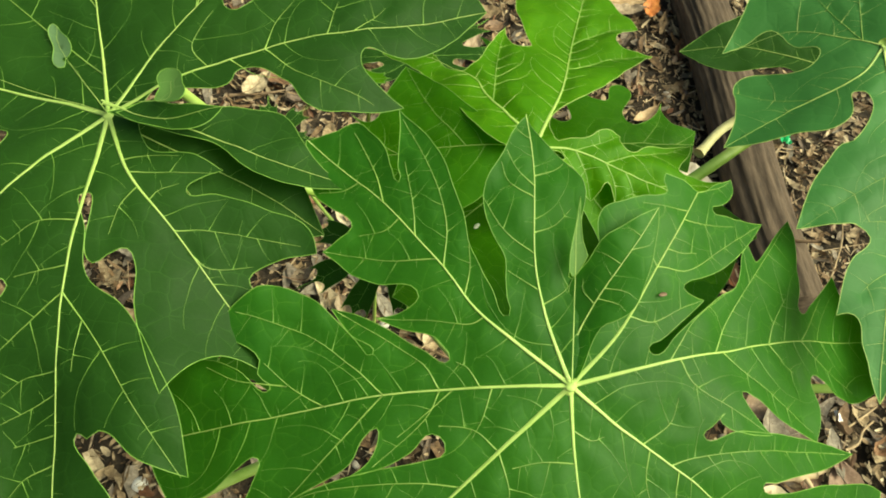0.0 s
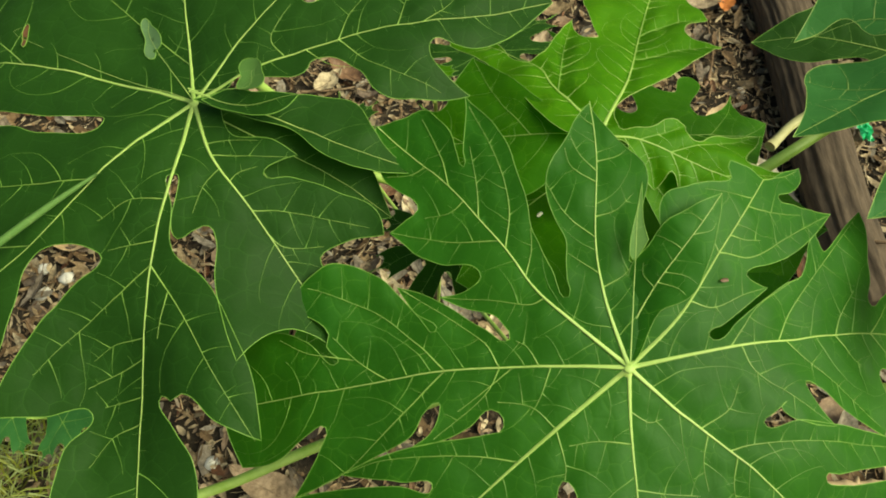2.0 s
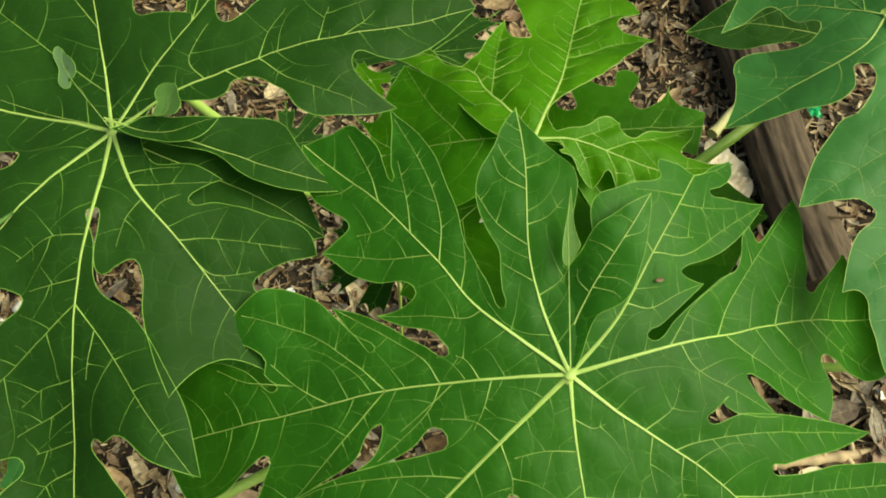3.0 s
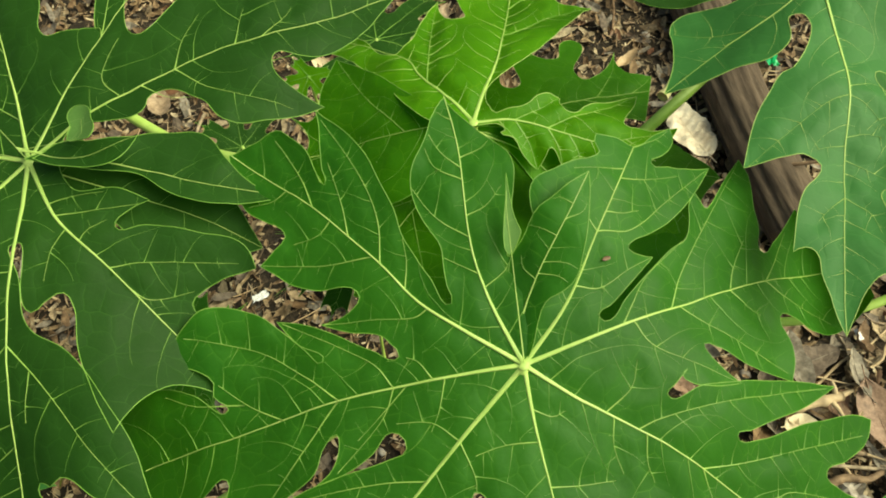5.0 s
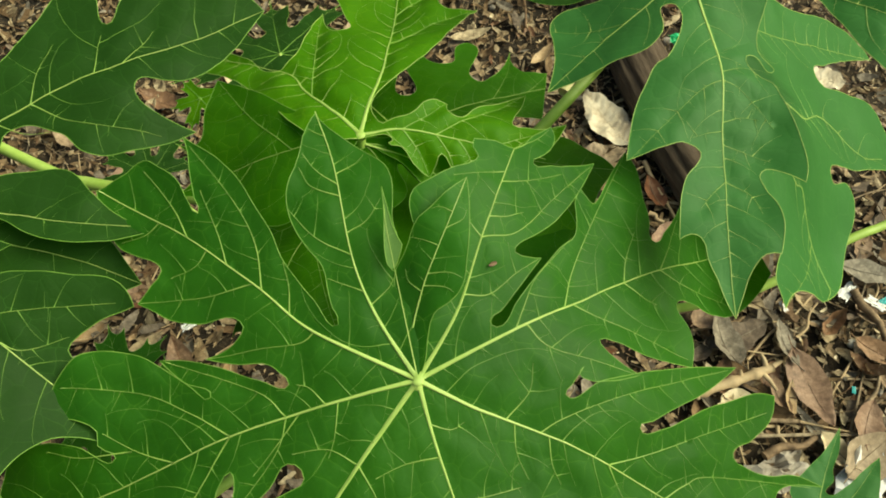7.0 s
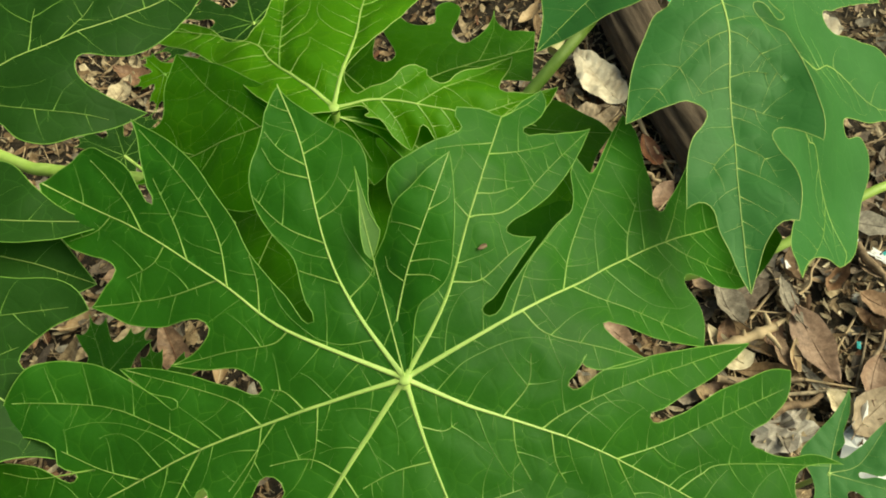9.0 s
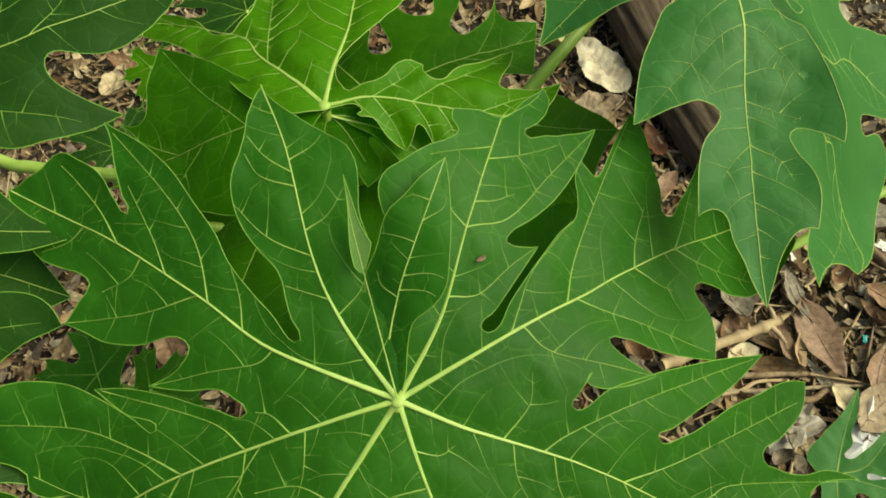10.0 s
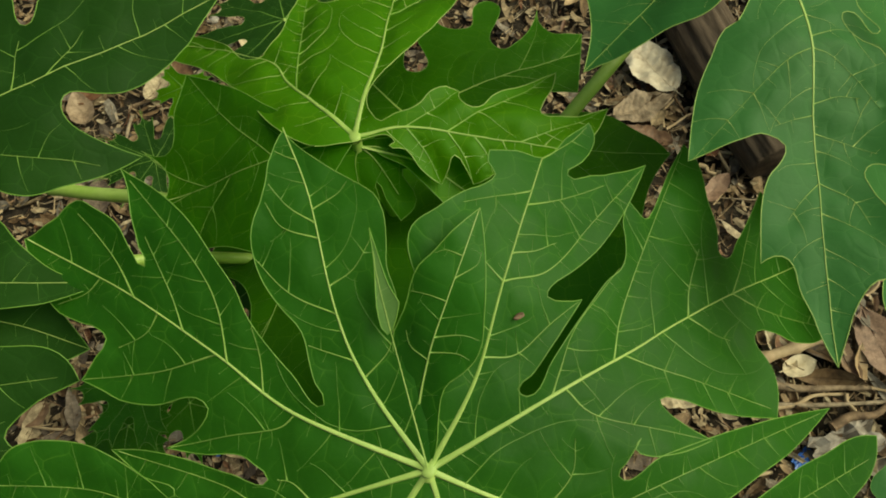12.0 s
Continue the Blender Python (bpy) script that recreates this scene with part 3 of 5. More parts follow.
lobe_h = (
    [(52.9, 0.05), (59.1, 0.103), (60.7, 0.144), (61.8, 0.183)],
    [(N, 28.1, 0.0653), (B, 33.0, 0.0632), (B, 33.7, 0.0737), (B, 36.6, 0.0947), (B, 38.9, 0.1151), (T, 40.0, 0.1268), (B, 42.6, 0.1173), (N, 46.5, 0.1111), (B, 47.4, 0.1176), (B, 45.8, 0.1319), (B, 44.6, 0.1633), (B, 45.6, 0.1957), (T, 47.6, 0.2331), (B, 50.1, 0.2096), (B, 53.3, 0.1936), (N, 56.6, 0.1828), (B, 55.6, 0.1967), (B, 55.4, 0.2121), (B, 56.2, 0.2228), (T, 57.7, 0.2281), (B, 59.4, 0.2100), (N, 61.8, 0.1837), (B, 66.1, 0.1773), (T, 70.9, 0.1707), (B, 70.7, 0.1631), (B, 68.7, 0.1570), (B, 70.1, 0.1493), (B, 74.3, 0.1415), (B, 79.9, 0.1291), (B, 86.1, 0.1187), (B, 87.6, 0.1107), (B, 86.8, 0.0985), (B, 84.4, 0.0851)],
    [[(58.4, 0.1031), (50.0, 0.1251), (48.6, 0.1657), (47.6, 0.2284)], [(58.4, 0.1031), (65.1, 0.1076), (71.6, 0.1156)], [(61.5, 0.1567), (65.9, 0.1469), (74.0, 0.1356)], [(60.9, 0.1502), (55.2, 0.1670), (50.7, 0.1948)], [(54.1, 0.0627), (43.5, 0.0758), (41.3, 0.1008), (40.2, 0.1242)], [(61.0, 0.1853), (58.9, 0.2051), (57.7, 0.2244)], [(59.3, 0.1184), (54.8, 0.1288), (52.0, 0.1411)]],
)
main_leaf = build_leaf(
    (0.103, 0.196, 1.243), (-0.13, 0.397, -1.189, -0.63, -0.44),
    [(-0.2, 0.13, -0.009), (-0.201, 0.134, -0.006), (0.053, 0.088, 0.009), (0.069, 0.123, 0.011), (0.123, 0.055, -0.015), (0.123, -0.023, 0.039), (-0.182, 0.013, -0.021), (-0.243, 0.025, 0.017), (-0.263, 0.044, 0.005), (-0.084, -0.013, -0.005), (-0.178, -0.035, 0.007), (0.132, -0.055, -0.025), (0.082, -0.034, -0.012), (0.261, 0.124, -0.008)],
    [lobe_a, lobe_b, lobe_c, lobe_d, lobe_e, lobe_f, lobe_g, lobe_h],
    plant, BLADE, "large deep green papaya leaf with nine toothed lobes", 1.15, seed=3)
petiole(main_leaf, [(0.103, 0.196, 1.24), (0.103, 0.2, 1.225), (0.107, 0.28, 1.14), CROWN])
lobe = (
    [(93.5, 0.0254), (81.4, 0.0509), (73.9, 0.0771), (70.8, 0.0997), (69.3, 0.1274)],
    [(T, 23.0, 0.0), (B, 57.7, 0.0102), (B, 69.2, 0.0279), (B, 68.4, 0.0384), (B, 58.7, 0.0482), (B, 54.8, 0.0598), (B, 59.0, 0.0773), (B, 62.3, 0.0919), (B, 66.7, 0.1135), (T, 69.3, 0.1274), (B, 73.1, 0.1148), (B, 79.6, 0.1003), (B, 86.1, 0.0896), (B, 91.0, 0.0755), (N, 97.1, 0.0681), (B, 100.6, 0.0562), (B, 101.8, 0.0367), (B, 104.5, 0.0171)],
    [[(73.9, 0.0771), (81.6, 0.0801), (87.6, 0.0832)], [(72.3, 0.0889), (66.4, 0.0973), (66.0, 0.1048)], [(77.8, 0.0609), (64.5, 0.0640), (56.8, 0.0652)], [(81.4, 0.0509), (90.4, 0.0585), (91.7, 0.0666)], [(79.9, 0.0538), (65.4, 0.0552), (57.8, 0.0549)], [(70.8, 0.0997), (75.8, 0.1014), (79.0, 0.0996)]],
)
main_fold = build_leaf(
    (0.103, 0.196, 1.243), (-0.129, 0.436, -1.233, -0.569, -0.352),
    [(-0.02, 0.07, -0.0249), (-0.012, 0.035, -0.0146), (0.005, 0.05, 0.0123), (0.02, 0.085, 0.0027), (0.03, 0.05, 0.0128), (-0.201, 0.134, -0.007), (-0.04, 0.101, -0.006), (0.053, 0.088, -0.015), (0.123, 0.055, -0.013), (0.178, 0.085, -0.005), (0.123, -0.023, 0.038), (-0.182, 0.013, -0.021), (-0.243, 0.025, 0.018), (-0.263, 0.044, 0.006), (-0.084, -0.013, -0.005), (-0.178, -0.035, 0.009), (0.132, -0.055, -0.023), (0.082, -0.034, -0.012), (0.243, -0.032, 0.006), (0.261, 0.124, -0.012), (0.041, 0.108, 0.033), (0.015, 0.067, 0.014)],
    [lobe],
    plant, BLADE, "overlapping middle lobe", 0.8, seed=4, host=main_leaf)
lobe = (
    [(98.0, 0.083), (97.1, 0.103)],
    [(T, 96.7, 0.1133), (B, 97.8, 0.0974), (B, 100.1, 0.0825), (B, 101.4, 0.0730), (N, 99.9, 0.0640), (B, 95.0, 0.0689), (T, 92.1, 0.0766), (B, 94.8, 0.0860), (B, 96.0, 0.0998)],
)
main_curl = build_leaf(
    (0.103, 0.196, 1.243), (0.093, 0.537, -0.129, 0.022, -0.102),
    [(-0.046, 0.14, -0.008), (0.053, 0.088, -0.01), (0.015, 0.067, 0.006), (-0.013, 0.104, 0.012)],
    [lobe],
    plant, BLADE_PALE, "curled-up edge with its paler underside", 0.4, seed=14, host=main_leaf)
lobe_a = (
    [(-56.4, 0.055), (-47.8, 0.107), (-45.2, 0.163), (-44.0, 0.208)],
    [(N, -30.5, 0.043), (B, -17.9, 0.073), (T, -17.1, 0.1), (B, -23.8, 0.091), (N, -34.6, 0.09), (B, -26.6, 0.106), (B, -20.8, 0.141), (B, -18.8, 0.175), (T, -22.2, 0.188), (B, -33.4, 0.161), (N, -37.0, 0.161), (B, -37.7, 0.181), (T, -45.3, 0.225), (B, -51.8, 0.199), (T, -63.8, 0.217), (B, -65.1, 0.19), (B, -66.1, 0.152), (B, -64.0, 0.12), (B, -65.5, 0.111), (B, -72.7, 0.113), (B, -77.6, 0.118)],
    [[(-62.4, 0.0556), (-39.2, 0.0653), (-19.6, 0.0963)], [(-50.3, 0.1048), (-36.8, 0.1211), (-22.8, 0.1751)], [(-51.9, 0.0807), (-44.9, 0.0776), (-34.4, 0.0818)], [(-63.6, 0.0415), (-37.5, 0.0481), (-22.2, 0.0672)], [(-54.1, 0.0708), (-65.7, 0.0774), (-72.0, 0.0978)], [(-50.0, 0.1296), (-43.9, 0.1409), (-34.3, 0.1569)]],
)
lobe_b = (
    [(-85.4, 0.072), (-86.1, 0.137), (-83.1, 0.236), (-81.9, 0.283), (-80.6, 0.334)],
    [(N, -85.8, 0.067), (B, -81.6, 0.094), (B, -79.3, 0.126), (B, -68.9, 0.151), (B, -63.1, 0.2), (B, -61.7, 0.229), (T, -62.7, 0.269), (B, -68.7, 0.253), (N, -74.5, 0.23), (B, -76.7, 0.233), (N, -78.8, 0.228), (B, -76.0, 0.252), (B, -73.0, 0.275), (B, -73.1, 0.306), (T, -77.4, 0.351), (T, -80.4, 0.341), (T, -86.6, 0.352), (B, -91.8, 0.314), (B, -93.2, 0.289), (B, -93.6, 0.269), (N, -91.9, 0.242), (B, -98.7, 0.255), (T, -105.8, 0.273), (B, -107.2, 0.246), (B, -107.4, 0.203), (B, -105.0, 0.164)],
    [[(-85.3, 0.1364), (-94.8, 0.1651), (-101.3, 0.2032), (-103.8, 0.2335)], [(-84.6, 0.1384), (-75.2, 0.1729), (-68.6, 0.2189), (-63.6, 0.2684)], [(-83.7, 0.1884), (-91.1, 0.1930), (-94.7, 0.2076)], [(-83.4, 0.2067), (-89.9, 0.2127), (-94.2, 0.2264)], [(-83.3, 0.2431), (-87.4, 0.2549), (-89.6, 0.2775)], [(-89.0, 0.0848), (-101.8, 0.0946), (-109.6, 0.1197)], [(-86.5, 0.1225), (-94.7, 0.1253), (-101.1, 0.1345)], [(-83.2, 0.2285), (-87.2, 0.2303), (-90.2, 0.2354)], [(-79.4, 0.1568), (-80.4, 0.1743), (-80.7, 0.1894)]],
)
lobe_c = (
    [(-128.6, 0.053), (-124.9, 0.098), (-122.1, 0.151), (-123.0, 0.205), (-122.4, 0.267)],
    [(N, -101.9, 0.141), (B, -105.6, 0.139), (B, -117.6, 0.156), (B, -118.8, 0.171), (B, -113.5, 0.205), (B, -110.4, 0.236), (T, -109.2, 0.289), (B, -118.0, 0.261), (T, -121.9, 0.299), (B, -127.8, 0.269), (T, -142.8, 0.253), (N, -142.8, 0.206), (T, -154.5, 0.242), (B, -164.1, 0.208), (B, -165.5, 0.164), (B, -159.7, 0.127)],
)
lobe_d = (
    [(168.7, 0.091), (171.9, 0.171), (176.7, 0.242), (-177.7, 0.318)],
    [(N, -159.0, 0.075), (B, -166.7, 0.106), (B, -168.1, 0.131), (B, -171.4, 0.184), (T, -165.9, 0.253), (B, -174.9, 0.289), (T, -177.1, 0.357), (B, 174.0, 0.341), (T, 169.1, 0.407), (B, 165.0, 0.325), (T, 157.8, 0.407), (N, 156.6, 0.316)],
)
lobe_e = (
    [(113.9, 0.079), (113.3, 0.13), (113.8, 0.188)],
    [(T, 145.6, 0.308), (N, 145.3, 0.199), (T, 128.2, 0.263), (B, 124.1, 0.183), (T, 114.4, 0.244), (B, 107.2, 0.174), (B, 97.4, 0.169), (B, 96.6, 0.137)],
)
lobe_f = (
    [(72.0, 0.056), (68.3, 0.098), (66.8, 0.149)],
    [(N, 94.6, 0.108), (B, 86.6, 0.109), (T, 73.0, 0.117), (B, 76.3, 0.135), (T, 77.7, 0.186), (B, 70.4, 0.165), (B, 66.0, 0.139)],
)
lobe_g = (
    [(42.3, 0.057), (34.3, 0.127), (29.8, 0.209), (28.7, 0.312)],
    [(N, 54.9, 0.123), (B, 52.9, 0.146), (T, 56.2, 0.232), (B, 47.2, 0.217), (N, 40.4, 0.207), (B, 43.0, 0.227), (T, 45.2, 0.269), (B, 36.7, 0.296), (T, 28.7, 0.312), (B, 24.1, 0.266), (B, 22.2, 0.232), (N, 23.9, 0.198), (T, 13.3, 0.226), (B, 10.6, 0.186), (B, 11.2, 0.151), (B, 19.4, 0.137), (N, 29.9, 0.103), (B, 23.6, 0.092), (B, 28.5, 0.061), (B, 44.3, 0.042)],
    [[(41.6, 0.0783), (54.8, 0.0820), (60.5, 0.1143)], [(33.2, 0.1282), (41.6, 0.1451), (45.6, 0.1684)], [(31.8, 0.1295), (21.1, 0.1493), (13.1, 0.2021)], [(29.4, 0.1742), (35.8, 0.1869), (39.3, 0.1978)], [(29.4, 0.1986), (32.1, 0.2170), (34.1, 0.2306)], [(36.7, 0.1006), (25.3, 0.1134), (21.4, 0.1307)]],
)
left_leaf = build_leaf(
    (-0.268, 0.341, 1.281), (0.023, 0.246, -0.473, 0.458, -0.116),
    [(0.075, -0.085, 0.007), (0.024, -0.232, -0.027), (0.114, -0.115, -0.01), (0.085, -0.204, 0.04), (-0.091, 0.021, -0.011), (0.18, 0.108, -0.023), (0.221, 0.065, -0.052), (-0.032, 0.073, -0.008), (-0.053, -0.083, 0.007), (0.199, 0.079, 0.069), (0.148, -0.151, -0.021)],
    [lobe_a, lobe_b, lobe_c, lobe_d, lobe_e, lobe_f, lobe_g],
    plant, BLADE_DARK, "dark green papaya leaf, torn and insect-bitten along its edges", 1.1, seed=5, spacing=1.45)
petiole(left_leaf, [(-0.268, 0.341, 1.278), (-0.262, 0.342, 1.255), (-0.19, 0.372, 1.185), (-0.10, 0.408, 1.115), (0.02, 0.415, 1.05), CROWN])
lobe = (
    [(-3.9, 0.06), (-5.2, 0.093), (-7.4, 0.136), (-6.1, 0.197)],
    [(T, -50.8, 0.01), (B, -20.8, 0.0333), (B, -10.9, 0.0634), (B, -7.6, 0.0861), (B, -13.6, 0.1140), (B, -13.9, 0.1434), (B, -10.6, 0.1725), (T, -6.1, 0.1974), (B, -4.6, 0.1706), (B, 1.1, 0.1506), (B, 10.9, 0.1318), (B, 12.9, 0.1092), (B, 13.6, 0.0825), (B, 3.8, 0.0576), (B, 12.1, 0.031)],
)
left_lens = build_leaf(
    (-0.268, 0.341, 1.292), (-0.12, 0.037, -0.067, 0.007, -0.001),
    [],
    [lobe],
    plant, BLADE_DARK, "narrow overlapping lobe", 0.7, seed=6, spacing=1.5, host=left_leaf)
lobe = (
    [(-15.9, 0.025), (-13.4, 0.084), (-13.8, 0.139), (-16.0, 0.182)],
    [(T, 115.7, 0.004), (B, -37.9, 0.0285), (B, -31.4, 0.0783), (B, -32.8, 0.1025), (B, -30.5, 0.1225), (B, -25.3, 0.1466), (B, -20.2, 0.1689), (T, -16.0, 0.1822), (B, -12.1, 0.1690), (B, -5.5, 0.1500), (B, 7.7, 0.0976), (B, 15.0, 0.0521), (B, 26.4, 0.03)],
)
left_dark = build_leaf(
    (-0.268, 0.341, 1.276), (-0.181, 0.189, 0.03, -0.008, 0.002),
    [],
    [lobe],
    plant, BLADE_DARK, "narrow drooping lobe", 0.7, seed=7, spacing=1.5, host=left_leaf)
lobe = (
    [(-13.8, 0.048), (3.2, 0.091)],
    [(T, -33.9, 0.019), (B, -25.3, 0.045), (B, -11.9, 0.083), (T, 3.2, 0.091), (B, 2.9, 0.061), (B, 3.8, 0.033)],
)
left_flap = build_leaf(
    (-0.268, 0.341, 1.295), (0.073, 0.004, 0.0, 0.0, 0.0),
    [],
    [lobe],
    plant, BLADE_DARK, "small curled lobe", 0.5, seed=8, host=left_leaf)
lobe = (
    [(-5.0, 0.053), (14.8, 0.054)],
    [(N, -4.3, 0.045), (B, 8.4, 0.046), (B, 22.3, 0.043), (B, 30.1, 0.047), (B, 27.1, 0.055), (B, 19.6, 0.061), (B, 7.7, 0.064), (B, -0.6, 0.069), (B, -7.8, 0.068), (B, -7.0, 0.057)],
)
left_curl = build_leaf(
    (-0.268, 0.341, 1.292), (0.382, -0.017, 0.003, -0.0, -0.0),
    [],
    [lobe],
    plant, BLADE_PALE, "small curled-up flap", 0.4, seed=15, host=left_leaf)
lobe = (
    [(136.2, 0.082), (132.2, 0.103)],
    [(N, 144.2, 0.071), (B, 143.4, 0.08), (B, 138.9, 0.088), (B, 135.9, 0.104), (B, 132.9, 0.106), (B, 131.9, 0.097), (B, 130.3, 0.082), (B, 132.8, 0.076), (B, 137.0, 0.075), (B, 140.8, 0.068)],
)
left_mined = build_leaf(
    (-0.268, 0.341, 1.2834999999999999), (0.023, 0.246, -0.473, 0.458, -0.116),
    [(0.075, -0.085, 0.007), (0.024, -0.232, -0.027), (0.114, -0.115, -0.01), (0.085, -0.204, 0.04), (-0.091, 0.021, -0.011), (0.18, 0.108, -0.023), (0.221, 0.065, -0.052), (-0.032, 0.073, -0.008), (-0.053, -0.083, 0.007), (0.199, 0.079, 0.069), (0.148, -0.151, -0.021)],
    [lobe],
    plant, BLADE_MINED, "pale insect-mined patch", 0.3, seed=41, host=left_leaf, grain=0.003)
lobe = (
    [(165.2, 0.184), (161.1, 0.194)],
    [(N, 167.9, 0.178), (B, 165.6, 0.186), (B, 162.3, 0.194), (B, 160.6, 0.194), (B, 162.4, 0.187), (B, 165.7, 0.181)],
)
left_mined = build_leaf(
    (-0.268, 0.341, 1.2834999999999999), (0.023, 0.246, -0.473, 0.458, -0.116),
    [(0.075, -0.085, 0.007), (0.024, -0.232, -0.027), (0.114, -0.115, -0.01), (0.085, -0.204, 0.04), (-0.091, 0.021, -0.011), (0.18, 0.108, -0.023), (0.221, 0.065, -0.052), (-0.032, 0.073, -0.008), (-0.053, -0.083, 0.007), (0.199, 0.079, 0.069), (0.148, -0.151, -0.021)],
    [lobe],
    plant, RUST, "dry brown scar", 0.2, seed=42, host=left_leaf, grain=0.003)
lobe_a = (
    [(127.5, 0.08), (124.6, 0.127), (133.1, 0.232)],
    [(N, -166.3, 0.029), (B, 167.1, 0.055), (B, 144.9, 0.105), (B, 139.1, 0.145), (B, 137.7, 0.208), (T, 137.8, 0.229), (B, 135.5, 0.242), (T, 130.6, 0.259), (B, 128.4, 0.184), (B, 126.0, 0.137), (B, 119.8, 0.139), (B, 109.2, 0.17), (T, 99.9, 0.222)],
)
lobe_b = (
    [(74.5, 0.079), (76.7, 0.133), (79.7, 0.281), (80.3, 0.471)],
    [(N, 95.3, 0.171), (B, 94.4, 0.225), (B, 95.9, 0.266), (T, 91.9, 0.394), (N, 86.8, 0.358), (T, 80.5, 0.535), (N, 75.6, 0.36), (T, 65.3, 0.289), (N, 67.2, 0.235), (T, 56.7, 0.239), (B, 57.0, 0.185), (B, 57.8, 0.133)],
)
lobe_c = (
    [(4.7, 0.038), (-5.9, 0.087), (-9.9, 0.139), (-12.9, 0.166)],
    [(N, 31.5, 0.02), (B, 21.7, 0.0338), (B, 20.2, 0.0528), (B, 25.2, 0.0651), (B, 24.7, 0.0784), (T, 20.8, 0.0864), (N, 12.0, 0.0832), (B, 8.8, 0.0947), (B, 13.7, 0.1074), (B, 16.7, 0.1338), (T, 18.5, 0.1679), (B, 11.8, 0.1550), (B, 4.6, 0.1404), (N, 1.5, 0.1386), (B, 0.5, 0.1496), (T, 2.2, 0.1900), (B, -4.3, 0.1789), (T, -10.2, 0.1689), (B, -16.3, 0.1336), (T, -21.0, 0.1037), (B, -24.4, 0.0989), (T, -26.3, 0.0912), (B, -20.2, 0.0819), (N, -16.6, 0.0739), (B, -23.2, 0.0714), (T, -31.7, 0.0692), (B, -30.8, 0.0523), (B, -21.2, 0.0391), (B, -24.0, 0.0269), (B, -16.4, 0.03)],
)
young_leaf = build_leaf(
    (0.07, 0.442, 1.2), (0.112, -0.076, -0.856, -0.172, -0.599),
    [(0.06, -0.072, -0.052), (-0.14, -0.012, -0.018), (-0.12, -0.052, -0.025), (-0.052, 0.077, -0.004), (0.035, 0.2, -0.018), (0.076, -0.01, 0.019), (0.106, 0.045, -0.008), (0.156, 0.055, -0.013), (-0.083, -0.012, 0.024), (-0.103, 0.008, -0.007), (-0.043, 0.061, 0.007)],
    [lobe_a, lobe_b, lobe_c],
    plant, BLADE_YOUNG, "young bright yellow-green papaya leaf", 1.2, fine=VEIN, seed=9, wave=1.6, groove=0.0045)
petiole(young_leaf, [(0.07, 0.442, 1.198), (0.072, 0.44, 1.18), (0.09, 0.42, 1.10), CROWN])
lobe_a = (
    [(-7.7, 0.019), (-19.4, 0.049), (-26.0, 0.059)],
    [(N, 161.1, 0.003), (B, 6.1, 0.02), (B, -5.6, 0.046), (B, -10.9, 0.051), (T, -26.7, 0.064), (B, -26.4, 0.047)],
)
lobe_b = (
    [(-38.0, 0.013), (-49.2, 0.035)],
    [(N, -26.3, 0.032), (B, -40.4, 0.047), (T, -63.0, 0.048), (B, -66.2, 0.032)],
)
lobe_c = (
    [(-123.5, 0.01), (-101.2, 0.028)],
    [(N, -67.1, 0.021), (B, -76.7, 0.033), (T, -101.9, 0.038), (B, -126.1, 0.033), (B, -150.0, 0.023)],
)
# hanging lobe: its dark side is coloured in, BLADE_MID where the leaf is BLADE_YOUNG
young_fold = build_leaf(
    (0.072, 0.44, 1.193), (-0.141, 1.163, -0.01, -0.004, 0.002),
    [(0.028, -0.04, 0.016), (0.058, -0.055, 0.006), (-0.012, -0.04, -0.014), (0.078, -0.03, -0.014)],
    [lobe_a, lobe_b, lobe_c],
    plant, BLADE_MID, "crumpled lobe hanging below the centre, shade in its green", 0.8, seed=23, host=young_leaf, wave=2.5, groove=0.005)
lobe = (
    [(-20.0, 0.056), (-32.2, 0.131), (-38.7, 0.194)],
    [(N, 18.0, 0.011), (B, -6.3, 0.073), (B, -14.0, 0.14), (B, -16.4, 0.19), (T, -26.2, 0.217), (B, -38.5, 0.21), (T, -54.2, 0.218), (B, -58.5, 0.201), (T, -64.4, 0.198), (B, -53.8, 0.158), (B, -43.2, 0.101), (B, -29.3, 0.04)],
)
young_right = build_leaf(
    (0.072, 0.44, 1.192), (-0.19, 0.342, -0.009, 0.006, -0.006),
    [],
    [lobe],
    plant, BLADE_YOUNG, "yellow-green lobe below the large leaf", 0.8, seed=27, host=young_leaf)
lobe = (
    [(176.1, 0.032), (178.2, 0.071), (177.8, 0.165)],
    [(T, -110.5, 0.001), (B, -128.4, 0.024), (B, -131.7, 0.052), (B, -133.9, 0.079), (B, -141.5, 0.101), (B, -156.7, 0.123), (T, -163.8, 0.148), (B, -175.1, 0.154), (T, -178.8, 0.196), (B, 174.2, 0.163), (T, 165.1, 0.191), (B, 165.3, 0.164), (B, 155.7, 0.165), (T, 145.1, 0.166), (B, 144.5, 0.113), (B, 148.6, 0.064), (B, 147.8, 0.029)],
)
# shade of the leaves above is put into this lobe's green, darker than BLADE_YOUNG
young_low = build_leaf(
    (0.07, 0.442, 1.196), (0.304, 0.327, -0.049, -0.005, -0.002),
    [(-0.083, -0.012, 0.019), (-0.103, 0.008, -0.009), (-0.14, -0.012, -0.008)],
    [lobe],
    plant, BLADE_MID, "lower lobe, darkened green in place of shade", 0.9, seed=19, host=young_leaf)
